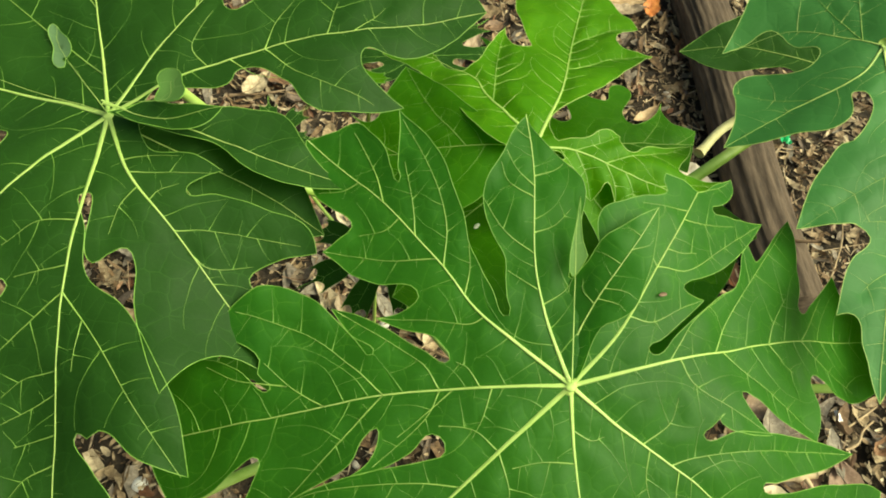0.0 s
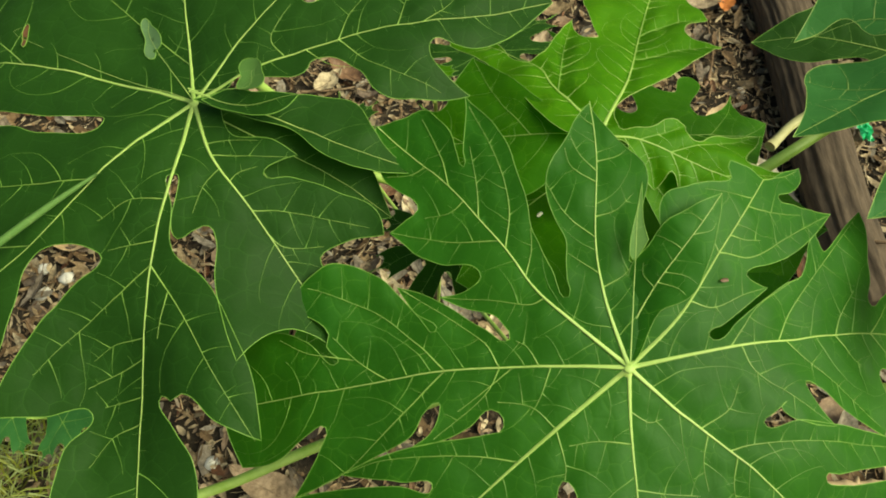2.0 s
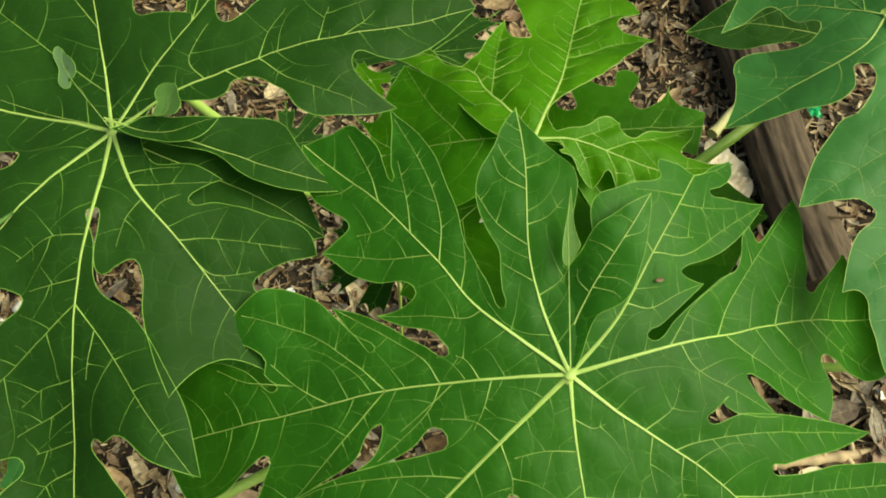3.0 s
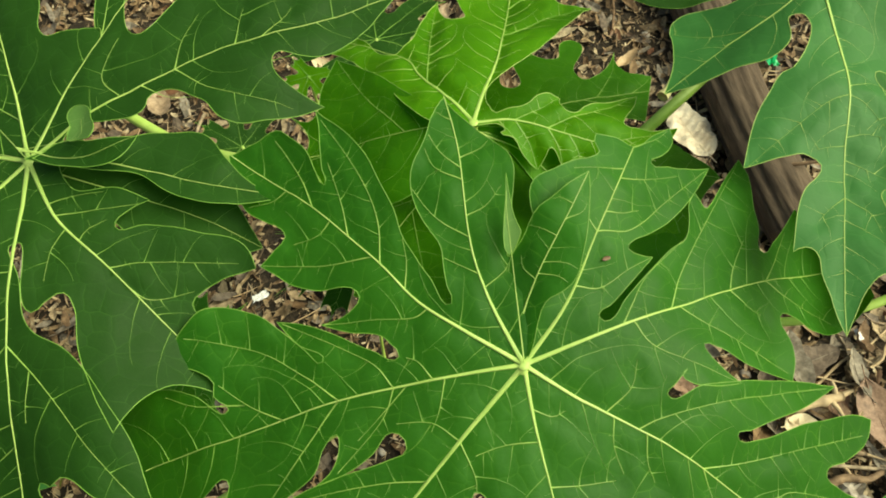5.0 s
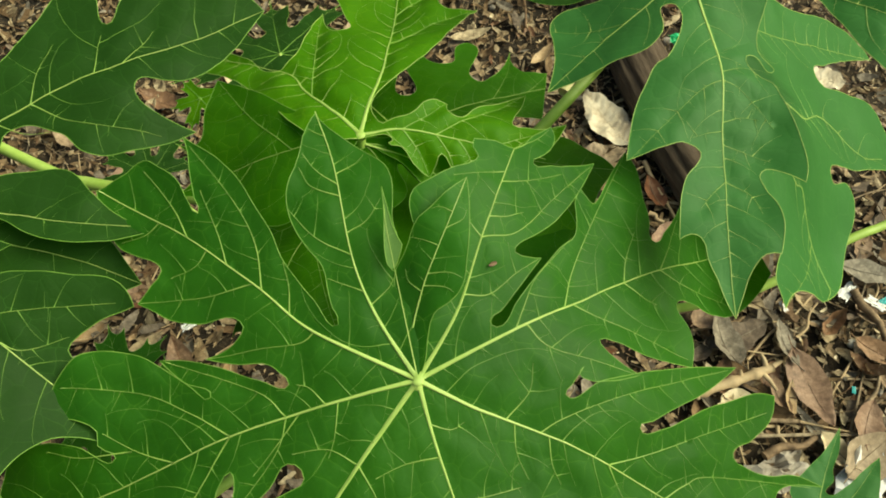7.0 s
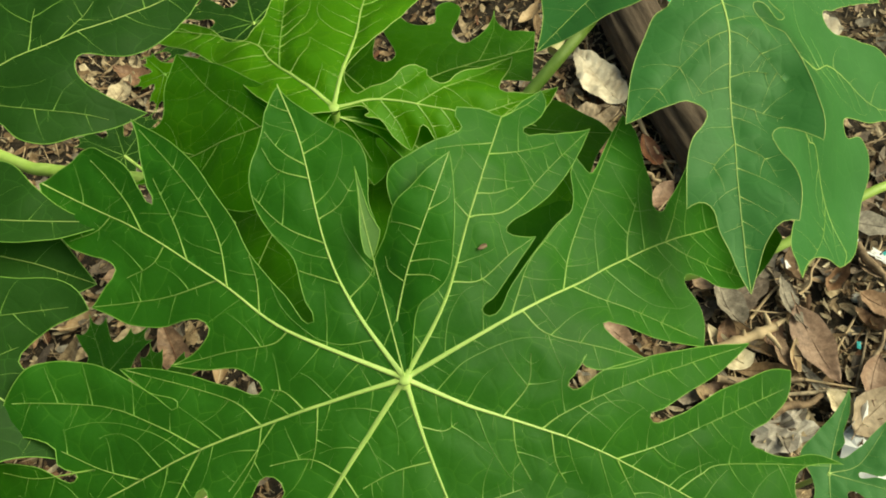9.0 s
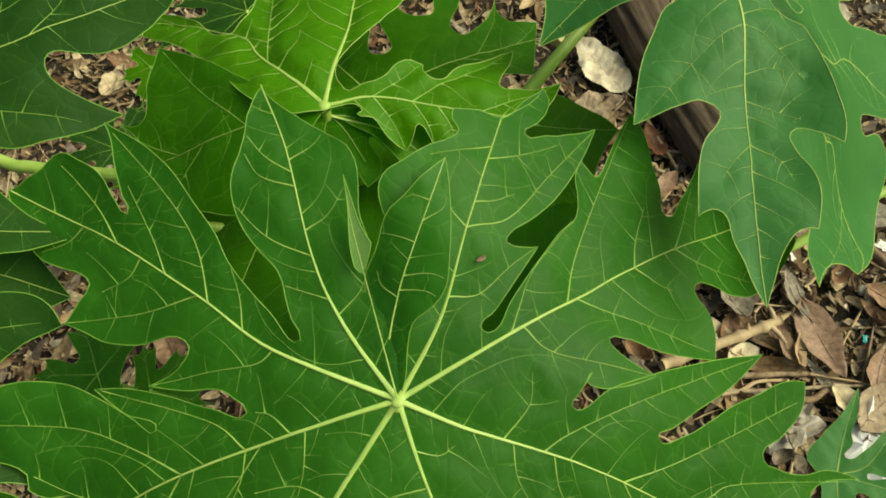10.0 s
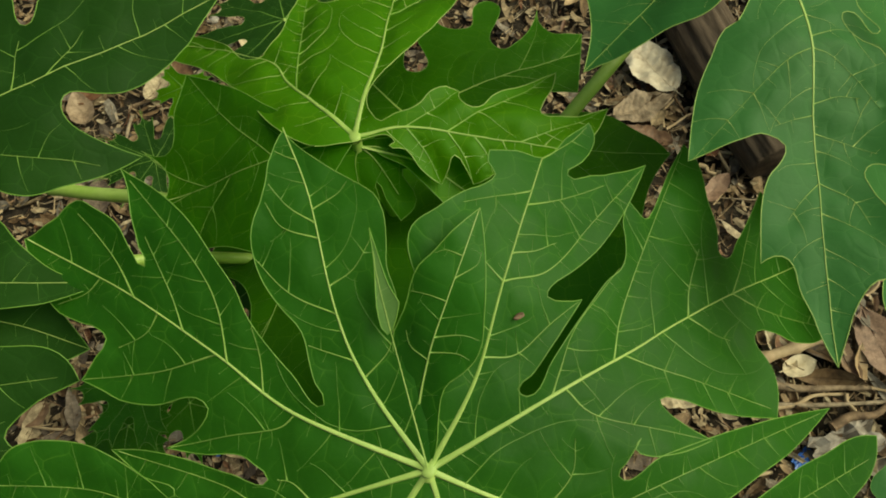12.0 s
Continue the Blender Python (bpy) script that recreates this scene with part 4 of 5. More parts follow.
lobe_a = (
    [(-86.3, 0.105), (-90.7, 0.166), (-92.2, 0.209), (-94.4, 0.262), (-95.0, 0.3256)],
    [(N, -108.9, 0.112), (B, -112.3, 0.1176), (B, -114.4, 0.1377), (B, -115.5, 0.1626), (B, -114.9, 0.1865), (T, -114.0, 0.2085), (B, -109.7, 0.1985), (B, -105.1, 0.1903), (B, -100.7, 0.1857), (N, -97.6, 0.1918), (B, -98.3, 0.2007), (B, -100.9, 0.2129), (B, -102.2, 0.2325), (B, -102.4, 0.2487), (T, -102.3, 0.2659), (B, -100.6, 0.2616), (B, -98.9, 0.2638), (B, -98.0, 0.2807), (B, -96.8, 0.2968), (B, -95.9, 0.3128), (T, -95.0, 0.3256), (B, -93.8, 0.3106), (B, -91.8, 0.2908), (B, -89.5, 0.2814), (T, -87.4, 0.2832), (B, -85.7, 0.2663), (B, -84.6, 0.2442), (B, -85.3, 0.2256), (N, -85.1, 0.2135), (B, -83.3, 0.2095), (B, -80.7, 0.2170), (T, -78.3, 0.2325), (B, -75.9, 0.2187), (B, -73.7, 0.1941), (B, -72.0, 0.1617), (B, -71.5, 0.1449), (B, -73.5, 0.135), (N, -73.5, 0.112), (B, -70.0, 0.115), (B, -69.0, 0.135)],
    [[(-89.7, 0.1271), (-95.8, 0.1392), (-104.0, 0.1614), (-113.2, 0.2062)], [(-89.0, 0.1298), (-82.5, 0.1423), (-77.6, 0.1794)], [(-91.0, 0.1704), (-95.7, 0.1754), (-99.3, 0.1797)], [(-90.8, 0.1826), (-85.7, 0.1926), (-81.6, 0.2041)], [(-92.4, 0.2171), (-95.8, 0.2261), (-98.3, 0.2388)], [(-91.9, 0.2173), (-88.3, 0.2291), (-87.6, 0.2473)], [(-87.9, 0.1216), (-78.6, 0.1222), (-73.9, 0.1271)], [(-90.3, 0.1638), (-85.2, 0.1641), (-80.7, 0.1688)]],
)
lobe_b = (
    [(-31.5, 0.105), (-36.3, 0.172), (-40.8, 0.215)],
    [(N, -66.7, 0.111), (B, -53.5, 0.09), (B, -28.2, 0.089), (B, -33.2, 0.116), (B, -42.8, 0.15), (B, -50.5, 0.197), (T, -52.9, 0.245), (B, -43.6, 0.216), (T, -36.2, 0.236), (B, -25.8, 0.189), (T, -14.9, 0.208), (B, -13.2, 0.152), (T, 7.7, 0.151), (B, 3.6, 0.105), (T, 30.8, 0.113), (B, 29.1, 0.07), (T, 64.6, 0.101), (B, 64.0, 0.048)],
)
lobe_c = (
    [(152.8, 0.03), (155.7, 0.08), (171.7, 0.127)],
    [(T, 103.2, 0.116), (B, 120.1, 0.115), (T, 127.1, 0.142), (B, 142.4, 0.13), (B, 158.0, 0.123), (T, 171.7, 0.127), (B, 166.4, 0.11), (N, 156.4, 0.092), (B, 165.8, 0.068), (B, 172.4, 0.048)],
)
lobe_d = (
    [(-125.1, 0.037), (-142.1, 0.093), (-142.0, 0.095), (-143.3, 0.162)],
    [(N, -172.1, 0.053), (B, -169.4, 0.065), (B, -175.8, 0.093), (B, -173.6, 0.112), (T, -167.8, 0.118), (B, -151.9, 0.134), (T, -143.3, 0.162), (B, -135.9, 0.14), (B, -129.9, 0.12), (B, -118.5, 0.103), (B, -113.7, 0.085), (N, -115.9, 0.053)],
)
right_leaf = build_leaf(
    (0.368, 0.551, 1.29), (0.323, 0.251, -0.17, 0.284, 0.185),
    [(0.003, -0.119, 0.015), (0.002, -0.202, -0.018), (-0.01, -0.206, 0.013), (-0.018, -0.241, 0.005), (0.001, -0.131, 0.01), (-0.002, -0.182, -0.018), (0.06, -0.094, -0.032), (-0.077, -0.188, 0.021), (-0.1, -0.001, -0.023)],
    [lobe_a, lobe_b, lobe_c, lobe_d],
    plant, BLADE_BLUE, "grey-green papaya leaf with long pointed lobes", 0.8, fine=VEIN, seed=10, wave=0.8)
petiole(right_leaf, [(0.368, 0.551, 1.287), (0.376, 0.562, 1.27), (0.335, 0.585, 1.12), (0.272, 0.53, 1.10), CROWN], 0.006, 0.0065)
lobe = (
    [(158.9, 0.158), (166.6, 0.239)],
    [(T, 131.4, 0.079), (B, 134.7, 0.134), (B, 140.8, 0.176), (B, 152.3, 0.203), (T, 166.6, 0.239), (B, 170.8, 0.206), (B, 172.1, 0.162), (B, 167.1, 0.113), (B, 177.0, 0.075)],
)
# shade under the right leaf is painted here: BLADE_DARK in place of BLADE_BLUE
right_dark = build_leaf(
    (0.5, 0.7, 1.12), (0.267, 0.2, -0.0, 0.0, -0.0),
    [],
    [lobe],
    plant, BLADE_DARK, "lobe below, its shade put in as dark green", 0.8, seed=20, host=right_leaf)
lobe_a = (
    [(-69.4, 0.142), (-64.6, 0.184), (-60.6, 0.196), (-61.7, 0.263), (-67.6, 0.28)],
    [(T, -79.2, 0.076), (B, -82.6, 0.148), (B, -81.7, 0.208), (B, -79.0, 0.231), (B, -83.9, 0.266), (T, -83.3, 0.288), (N, -77.4, 0.271), (T, -70.7, 0.281), (B, -56.5, 0.273), (B, -47.0, 0.257), (B, -32.8, 0.228)],
)
lobe_b = (
    [(-49.2, 0.134), (-18.8, 0.177), (-18.4, 0.242), (-13.2, 0.282)],
    [(N, -38.7, 0.203), (B, -24.0, 0.24), (T, -12.6, 0.316), (B, -3.4, 0.297), (B, -0.2, 0.286), (B, -1.1, 0.233)],
)
lobe_c = (
    [(-5.1, 0.056), (6.9, 0.148), (14.3, 0.328)],
    [(N, -1.4, 0.176), (B, 4.6, 0.203), (T, 14.4, 0.325), (B, 18.5, 0.291), (B, 20.7, 0.243), (B, 20.3, 0.171), (B, 27.7, 0.109)],
)
right_low = build_leaf(
    (0.378, 0.541, 1.262), (-0.721, 0.23, -0.064, 0.092, -0.092),
    [(0.11, -0.121, 0.06), (0.115, -0.155, -0.036), (0.143, -0.189, -0.035), (0.129, -0.08, -0.022), (0.091, -0.169, 0.023)],
    [lobe_a, lobe_b, lobe_c],
    plant, BLADE_BLUE, "lower drooping lobes", 0.7, fine=VEIN, seed=11, host=right_leaf)
lobe_a = (
    [(42.8, 0.062), (28.5, 0.18), (27.5, 0.195)],
    [(N, 86.2, 0.082), (B, 87.4, 0.154), (T, 84.7, 0.225), (N, 68.6, 0.159), (B, 68.4, 0.215), (B, 65.2, 0.226), (N, 49.1, 0.139), (B, 45.8, 0.157), (T, 51.2, 0.227), (N, 40.2, 0.193), (B, 36.6, 0.201), (T, 34.4, 0.218), (B, 24.8, 0.185), (T, 10.9, 0.158), (B, 12.8, 0.123), (N, 4.9, 0.085)],
)
lobe_b = (
    [(-21.3, 0.085), (-22.0, 0.155), (-17.9, 0.223)],
    [(B, -2.0, 0.114), (B, -2.5, 0.167), (B, -10.9, 0.198), (T, -17.8, 0.224), (B, -30.0, 0.212), (T, -40.8, 0.219), (B, -55.8, 0.236), (T, -71.2, 0.279), (B, -76.7, 0.287), (T, -82.4, 0.3), (B, -84.5, 0.24), (N, -91.0, 0.205)],
)
lobe_c = (
    [(-134.8, 0.104), (-131.2, 0.177), (-125.5, 0.239)],
    [(N, -97.0, 0.205), (B, -101.5, 0.235), (T, -103.1, 0.286), (B, -113.9, 0.268), (T, -125.5, 0.263), (B, -139.1, 0.211), (T, -149.8, 0.23), (B, -158.8, 0.195), (N, -161.2, 0.181), (B, -165.4, 0.201), (T, -173.7, 0.231), (B, -171.8, 0.166), (N, -175.1, 0.107)],
)
lobe_d = (
    [(117.4, 0.114), (113.7, 0.262)],
    [(N, 119.3, 0.131), (T, 110.0, 0.316), (B, 101.2, 0.265), (T, 91.5, 0.321), (N, 90.8, 0.156)],
)
under_leaf = build_leaf(
    (0.113, 0.522, 1.09), (0.053, -0.276, -0.411, -0.168, -0.183),
    [(0.11, 0.197, -0.004), (0.187, 0.028, -0.012), (-0.163, -0.122, -0.013), (-0.113, 0.078, -0.006)],
    [lobe_a, lobe_b, lobe_c, lobe_d],
    plant, BLADE_MID, "shaded green papaya leaf below the young one", 0.8, seed=12)
petiole(under_leaf, [(0.113, 0.522, 1.088), (0.113, 0.51, 1.08), (0.112, 0.46, 1.05), CROWN])

def speck(name, x, y, z, size, turn, mat, label):
    bm = bmesh.new()
    bmesh.ops.create_icosphere(bm, subdivisions=2, radius=1)
    for v in bm.verts:
        k = 1 + 0.4 * noise.noise(v.co * 1.6)
        v.co = Vector((v.co.x * size * k, v.co.y * size * 0.45 * k, v.co.z * size * 0.2 + 0.3 * size * v.co.x * v.co.x))
    ob = part(name, bm, mat)
    ob.matrix_world = pose(x, y, z, 0, 0, turn)
    return tagged(ob, label, "leaf bit")

speck('dead_leaf_bit', 0.162, 0.266, 1.2666, 0.0036, 25, RUST, 'small rust-brown bit of dry leaf on a green leaf')
speck('petal', 0.03, 0.405, 1.111, 0.0045, 60, WHITE, 'small white petal fallen on a green leaf')
sprout = tagged(new("seedling"), "blue-green seedling with narrow lobed leaves", "plant", "seedlings on the ground")
lobe_a = (
    [(61.6, 0.056), (58.8, 0.136)],
    [(N, 163.4, 0.029), (B, 138.0, 0.045), (B, 91.5, 0.058), (B, 67.8, 0.088), (T, 58.8, 0.136), (B, 54.5, 0.096), (B, 53.9, 0.064), (B, 47.6, 0.053)],
)
lobe_b = (
    [(6.5, 0.045), (25.8, 0.106)],
    [(N, 48.5, 0.029), (B, 28.4, 0.059), (B, 29.4, 0.091), (T, 29.3, 0.131), (B, 12.0, 0.1), (B, -12.1, 0.075)],
)
lobe_c = (
    [(-26.3, 0.04), (-26.2, 0.093)],
    [(N, -12.5, 0.04), (B, -15.5, 0.071), (T, -25.8, 0.108), (B, -46.5, 0.071)],
)
lobe_d = (
    [(-105.1, 0.036), (-102.0, 0.082)],
    [(N, -62.4, 0.034), (B, -71.8, 0.066), (T, -102.5, 0.089), (B, -129.1, 0.059), (B, -150.0, 0.032)],
)
sprout_leaf = build_leaf(
    (0.697, 0.174, 0.55), (0.137, 0.063, 0.0, 0.0, 0.0),
    [],
    [lobe_a, lobe_b, lobe_c, lobe_d],
    sprout, BLADE_BLUE, "", 0.6, seed=31)
bm = bmesh.new()
tube(bm, spline([(0.697, 0.174, 0), (0.707, 0.174, 0.3), (0.697, 0.174, 0.55)], 6), [0.004] * 13, 8)
part('stem', bm, PETIOLE, sprout)

# the thick folded midrib of one lobe of the dark leaf
bm = bmesh.new()
rib = spline([(-0.318, 0.262, 1.272), (-0.345, 0.225, 1.268), (-0.385, 0.17, 1.258), (-0.44, 0.10, 1.24)], 8)
tube(bm, [p - left_leaf.location for p in rib], [0.0012 + 0.0018 * min(1, k / 10) for k in range(len(rib))], 10)
part("rib", bm, BLADE_PALE, left_leaf, "thick folded pale green midrib")


def simple_leaf(owner, centre, size, turn, tilt, blade, label, seed, lobes=7, vein=VEIN_FINE):
    """A smaller lobed leaf in the shade below."""
    rng = random.Random(seed)
    made = []
    gap = 300 / lobes
    for k in range(lobes):
        a = turn + (k - (lobes - 1) / 2) * gap
        r = size * (1 - 0.3 * abs(k - (lobes - 1) / 2) / lobes * 2) * rng.uniform(0.88, 1.1)
        s = gap * 0.5
        made.append(([(a, r * 0.5), (a + rng.uniform(-3, 3), r)],
            [(N, a - s, r * rng.uniform(0.34, 0.45)), (B, a - s * 0.62, r * 0.62), (T, a - s * 0.5, r * 0.82), (N, a - s * 0.3, r * 0.74), (T, a, r), (N, a + s * 0.3, r * 0.72), (T, a + s * 0.52, r * 0.8), (B, a + s * 0.62, r * 0.6)]))
    k = 0.9 / max(size, 0.05)
    return build_leaf(centre, (tilt[0], tilt[1], -k * 0.12, 0.0, -k * 0.12), [], made, owner, blade, label, 0.6, vein, seed=seed, grain=0.009, wave=1.6)


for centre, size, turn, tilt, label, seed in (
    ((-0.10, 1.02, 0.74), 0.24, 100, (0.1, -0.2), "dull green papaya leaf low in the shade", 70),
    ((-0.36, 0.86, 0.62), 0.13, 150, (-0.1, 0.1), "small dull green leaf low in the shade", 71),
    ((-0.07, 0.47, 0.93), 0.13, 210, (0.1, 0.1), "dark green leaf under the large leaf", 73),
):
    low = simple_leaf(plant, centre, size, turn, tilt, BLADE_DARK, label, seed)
    x, y, z = centre
    petiole(low, [(x, y, z), ((x * 2 + 0.11) / 3, (y * 2 + 0.4) / 3, z - 0.02), (0.11, 0.40, min(0.95, z + 0.02))], 0.003, 0.004)

# stalks of leaves that lie outside the view
for points, r in (([(0.11, 0.40, 0.90), (0.02, 0.46, 0.95), (-0.12, 0.53, 0.985), (-0.265, 0.566, 0.995), (-0.33, 0.594, 1.0), (-0.6, 0.75, 1.05)], 0.0075), ([(0.11, 0.38, 0.86), (-0.156, 0.193, 0.90), (-0.279, 0.107, 0.905), (-0.45, 0.0, 0.96)], 0.0062), ([(0.14, 0.40, 0.85), (0.45, 0.36, 0.95), (0.604, 0.40, 1.0), (0.655, 0.413, 1.01), (0.78, 0.45, 1.05)], 0.0052)):
    bm = bmesh.new()
    pts = spline(points, 8)
    tube(bm, pts, [r * (1.1 - 0.2 * k / len(pts)) for k in range(len(pts))], 10)
    part("petiole", bm, PETIOLE, plant, "smooth pale green leaf stalk")
bm = bmesh.new()
tube(bm, spline([(0.336, 0.694, 0.95), (0.39, 0.757, 0.962), (0.52, 0.80, 1.06)], 8), [0.0085, 0.0072] + [0.0066] * 15, 10)
part("petiole", bm, STUB, plant, "dry straw-coloured stub of a broken leaf stalk")


def seedling(base, stem, leaves, label, mat=BLADE_BLUE):
    """A seedling: a thin stem and a few lobed leaves."""
    thing = tagged(new("seedling"), label, "plant", "seedlings on the ground")
    bm = bmesh.new()
    tube(bm, spline([base, ((base[0] + stem[0]) / 2 + 0.01, (base[1] + stem[1]) / 2, stem[2] * 0.5), stem], 6), [0.004 - 0.0001 * k for k in range(13)], 8)
    part("stem", bm, PETIOLE, thing)
    for k, (centre, size, turn, tilt) in enumerate(leaves):
        leaf = simple_leaf(thing, centre, size, turn, tilt, mat, "", 80 + k + int(abs(base[0]) * 100), 5)
        petiole(leaf, [centre, ((centre[0] + stem[0]) / 2, (centre[1] + stem[1]) / 2, stem[2]), stem], 0.0018, 0.0022)
    return thing


seedling((-0.92, 0.33, 0), (-0.92, 0.33, 0.12), [((-0.90, 0.31, 0.15), 0.13, 20, (0.1, 0.1)), ((-1.02, 0.30, 0.14), 0.12, 190, (0.0, 0.1))], "low dull green seedling with lobed leaves")
seedling((-0.40, 0.50, 0), (-0.40, 0.49, 0.48), [((-0.381, 0.471, 0.58), 0.14, 170, (0.1, 0.0)), ((-0.42, 0.43, 0.52), 0.11, 260, (0.1, 0.1)), ((-0.33, 0.46, 0.5), 0.11, -20, (0.0, 0.1))], "dull green seedling with lobed leaves", BLADE)
seedling((-0.13, 0.66, 0), (-0.13, 0.66, 0.98), [((-0.132, 0.648, 1.04), 0.045, 250, (0.1, 0.3))], "thin seedling with a small yellow-green leaf", BLADE_YOUNG)


# ---------------------------------------------------------------- ground and litter
def rolling(x, y):
    return 0.02 * noise.noise((x * 1.3, y * 1.3, 0.5)) + 0.008 * noise.noise((x * 6, y * 6, 2.5))


bm = bmesh.new()
edges = [-4000, -60, -6] + [-2 + 0.05 * k for k in range(101)] + [7, 60, 4000]
rows = [[bm.verts.new((x, y, rolling(x, y) if abs(x) < 4 and -3 < y < 4 else 0)) for x in edges] for y in [v + 0.5 for v in edges]]
for a, b in zip(rows, rows[1:]):
    for k in range(len(a) - 1):
        bm.faces.new((a[k], a[k + 1], b[k + 1], b[k]))
tagged(part("ground", bm, SOIL), "dark brown soil strewn with leaf litter", "ground", kind="structure")


def dead_leaf_mesh(length, width, curl, seed, ribs=0.25, nu=10, nv=6):
    """A dry leaf: pointed oval, cupped, curled along its length, with a raised midrib."""
    rng = random.Random(seed)
    bm = bmesh.new()
    grid = []
    for i in range(nu + 1):
        u = i / nu
        w = width * math.sin(math.pi * u**0.85) ** 0.75 * (1 + 0.28 * noise.noise((u * 4, seed, 0.7)) + 0.12 * noise.noise((u * 17, seed, 3.7)))
        row = []
        for j in range(nv + 1):
            v = 2 * j / nv - 1
            x, y = length * (u - 0.5), w * 0.5 * v
            z = curl * length * ((u - 0.45) ** 2) + 0.35 * abs(v) ** 1.6 * w * curl + 0.07 * width * math.sin(u * 22 + abs(v) * 3) * abs(v) * 0.6 + ribs * 0.08 * width * math.cos((u - 0.16 * abs(v)) * 62) * min(1, abs(v) * 3) * (1 - abs(v) ** 3) + 0.1 * ribs * width * noise.noise((u * 5 + seed, v * 2, 0.3)) + rng.uniform(-1, 1) * width * 0.02 * 10 / nu
            row.append(bm.verts.new((x, y, z)))
        grid.append(row)
    for a, b in zip(grid, grid[1:]):
        for k in range(nv):
            bm.faces.new((a[k], a[k + 1], b[k + 1], b[k]))
    tube(bm, [(length * (u - 0.5), 0, curl * length * ((u - 0.45) ** 2) + 0.0006) for u in [k / 8 for k in range(-1, 9)]], [0.0014 - 0.0001 * k for k in range(10)], 5)
    bmesh.ops.remove_doubles(bm, verts=bm.verts, dist=1e-5)
    return bm


def dead_leaf(x, y, length, width, curl, turn, mat, label, seed, tilt=0.0, lean=0.0, high=0.0, ribs=0.6):
    ob = part("dead_leaf", dead_leaf_mesh(length, width, curl, seed, ribs, *(28, 12) if ribs > 0.5 else (10, 6)), mat)
    ob.matrix_world = pose(x, y, rolling(x, y) + 0.012 + high, tilt, lean, turn)
    return tagged(ob, label, "leaf", "fallen leaves on the ground")


# the litter: broken dry leaves and wood chips, too many to count
def litter(name, count, mat, size, label, seed, flat=0.35, slim=0.0):
    rng = random.Random(seed)
    verts, faces = [], []
    for _ in range(count):
        x, y = rng.uniform(-1.9, 2.1), rng.uniform(-0.5, 2.9)
        if rng.random() < 0.3:
            x, y = x + rng.gauss(0, 0.8), y + rng.gauss(0, 0.8)
        l = size * rng.uniform(0.4, 1.5)
        w = l * (slim or rng.uniform(0.25, 0.6))
        m = pose(x, y, rolling(x, y) + 0.004 + rng.random() ** 2 * 0.026, rng.gauss(0, 20) * flat * 2, rng.gauss(0, 20) * flat * 2, rng.uniform(0, 360))
        k = len(verts)
        up, roll = l * rng.uniform(-0.05, 0.22), rng.uniform(-0.25, 0.45)
        ends = (rng.uniform(0.1, 0.75), rng.uniform(0.8, 1.1), rng.uniform(0.7, 1.1), rng.uniform(0.05, 0.7))
        for i in range(4):
            u = i / 3 - 0.5
            for j in (-1, 0, 1):
                v = 0.5 * j * ends[i] * w * rng.uniform(0.75, 1.15)
                verts.append(m @ Vector((l * u + rng.uniform(-0.07, 0.07) * l, v, up * 4 * u * u + abs(v) * roll)))
        for i in range(3):
            for j in range(2):
                q = k + 3 * i + j
                faces.append((q, q + 1, q + 4, q + 3))
    me = bpy.data.meshes.new(name)
    me.from_pydata(verts, [], faces)
    me.materials.append(mat)
    tagged(new(name, me), label, "leaf litter", kind="stuff")


litter("leaf_litter", 11000, LITTER, 0.028, "broken dry brown leaves covering the soil", 21, 0.5)
litter("leaf_litter", 20000, LITTER, 0.013, "crumbs of dry leaf and wood covering the soil", 26, 0.6)
litter("leaf_litter", 3200, LITTER, 0.055, "larger torn pieces of dry brown leaf", 29, 0.45)
litter("leaf_litter", 2600, GREY_LEAF, 0.055, "dull grey-brown pieces of rotting leaf", 30, 0.45)
litter("leaf_litter", 3800, LITTER_PALE, 0.019, "pale bits of dry leaf and wood chips", 22, 0.5)
litter("leaf_litter", 9000, TWIG, 0.04, "dark slivers of bark and twig", 24, 0.6, 0.08)
litter("leaf_litter", 2200, STICK, 0.05, "straw-coloured shreds of dry stalk", 32, 0.5, 0.06)
litter("leaf_litter", 5000, LITTER, 0.045, "torn strips of dry brown leaf", 28, 0.7, 0.22)
litter("leaf_litter", 4500, TAN, 0.022, "tan shreds of dry leaf and stalk", 27, 0.7, 0.3)
litter("leaf_litter", 1800, RUST, 0.034, "reddish-brown dry leaf pieces", 23, 0.5)

rng = random.Random(31)
shapes = []
for k in range(9):
    mat = (LITTER, GREY_LEAF, RUST, LITTER, LITTER_PALE, GREY_LEAF, LITTER, TAN, GREY_LEAF)[k]
    shapes.append((mat, dead_leaf_mesh(rng.uniform(0.06, 0.15), rng.uniform(0.028, 0.06), rng.uniform(0.3, 1.6), 40 + k)))
shapes = [(mat, part("dead_leaf", bm, mat)) for mat, bm in shapes]
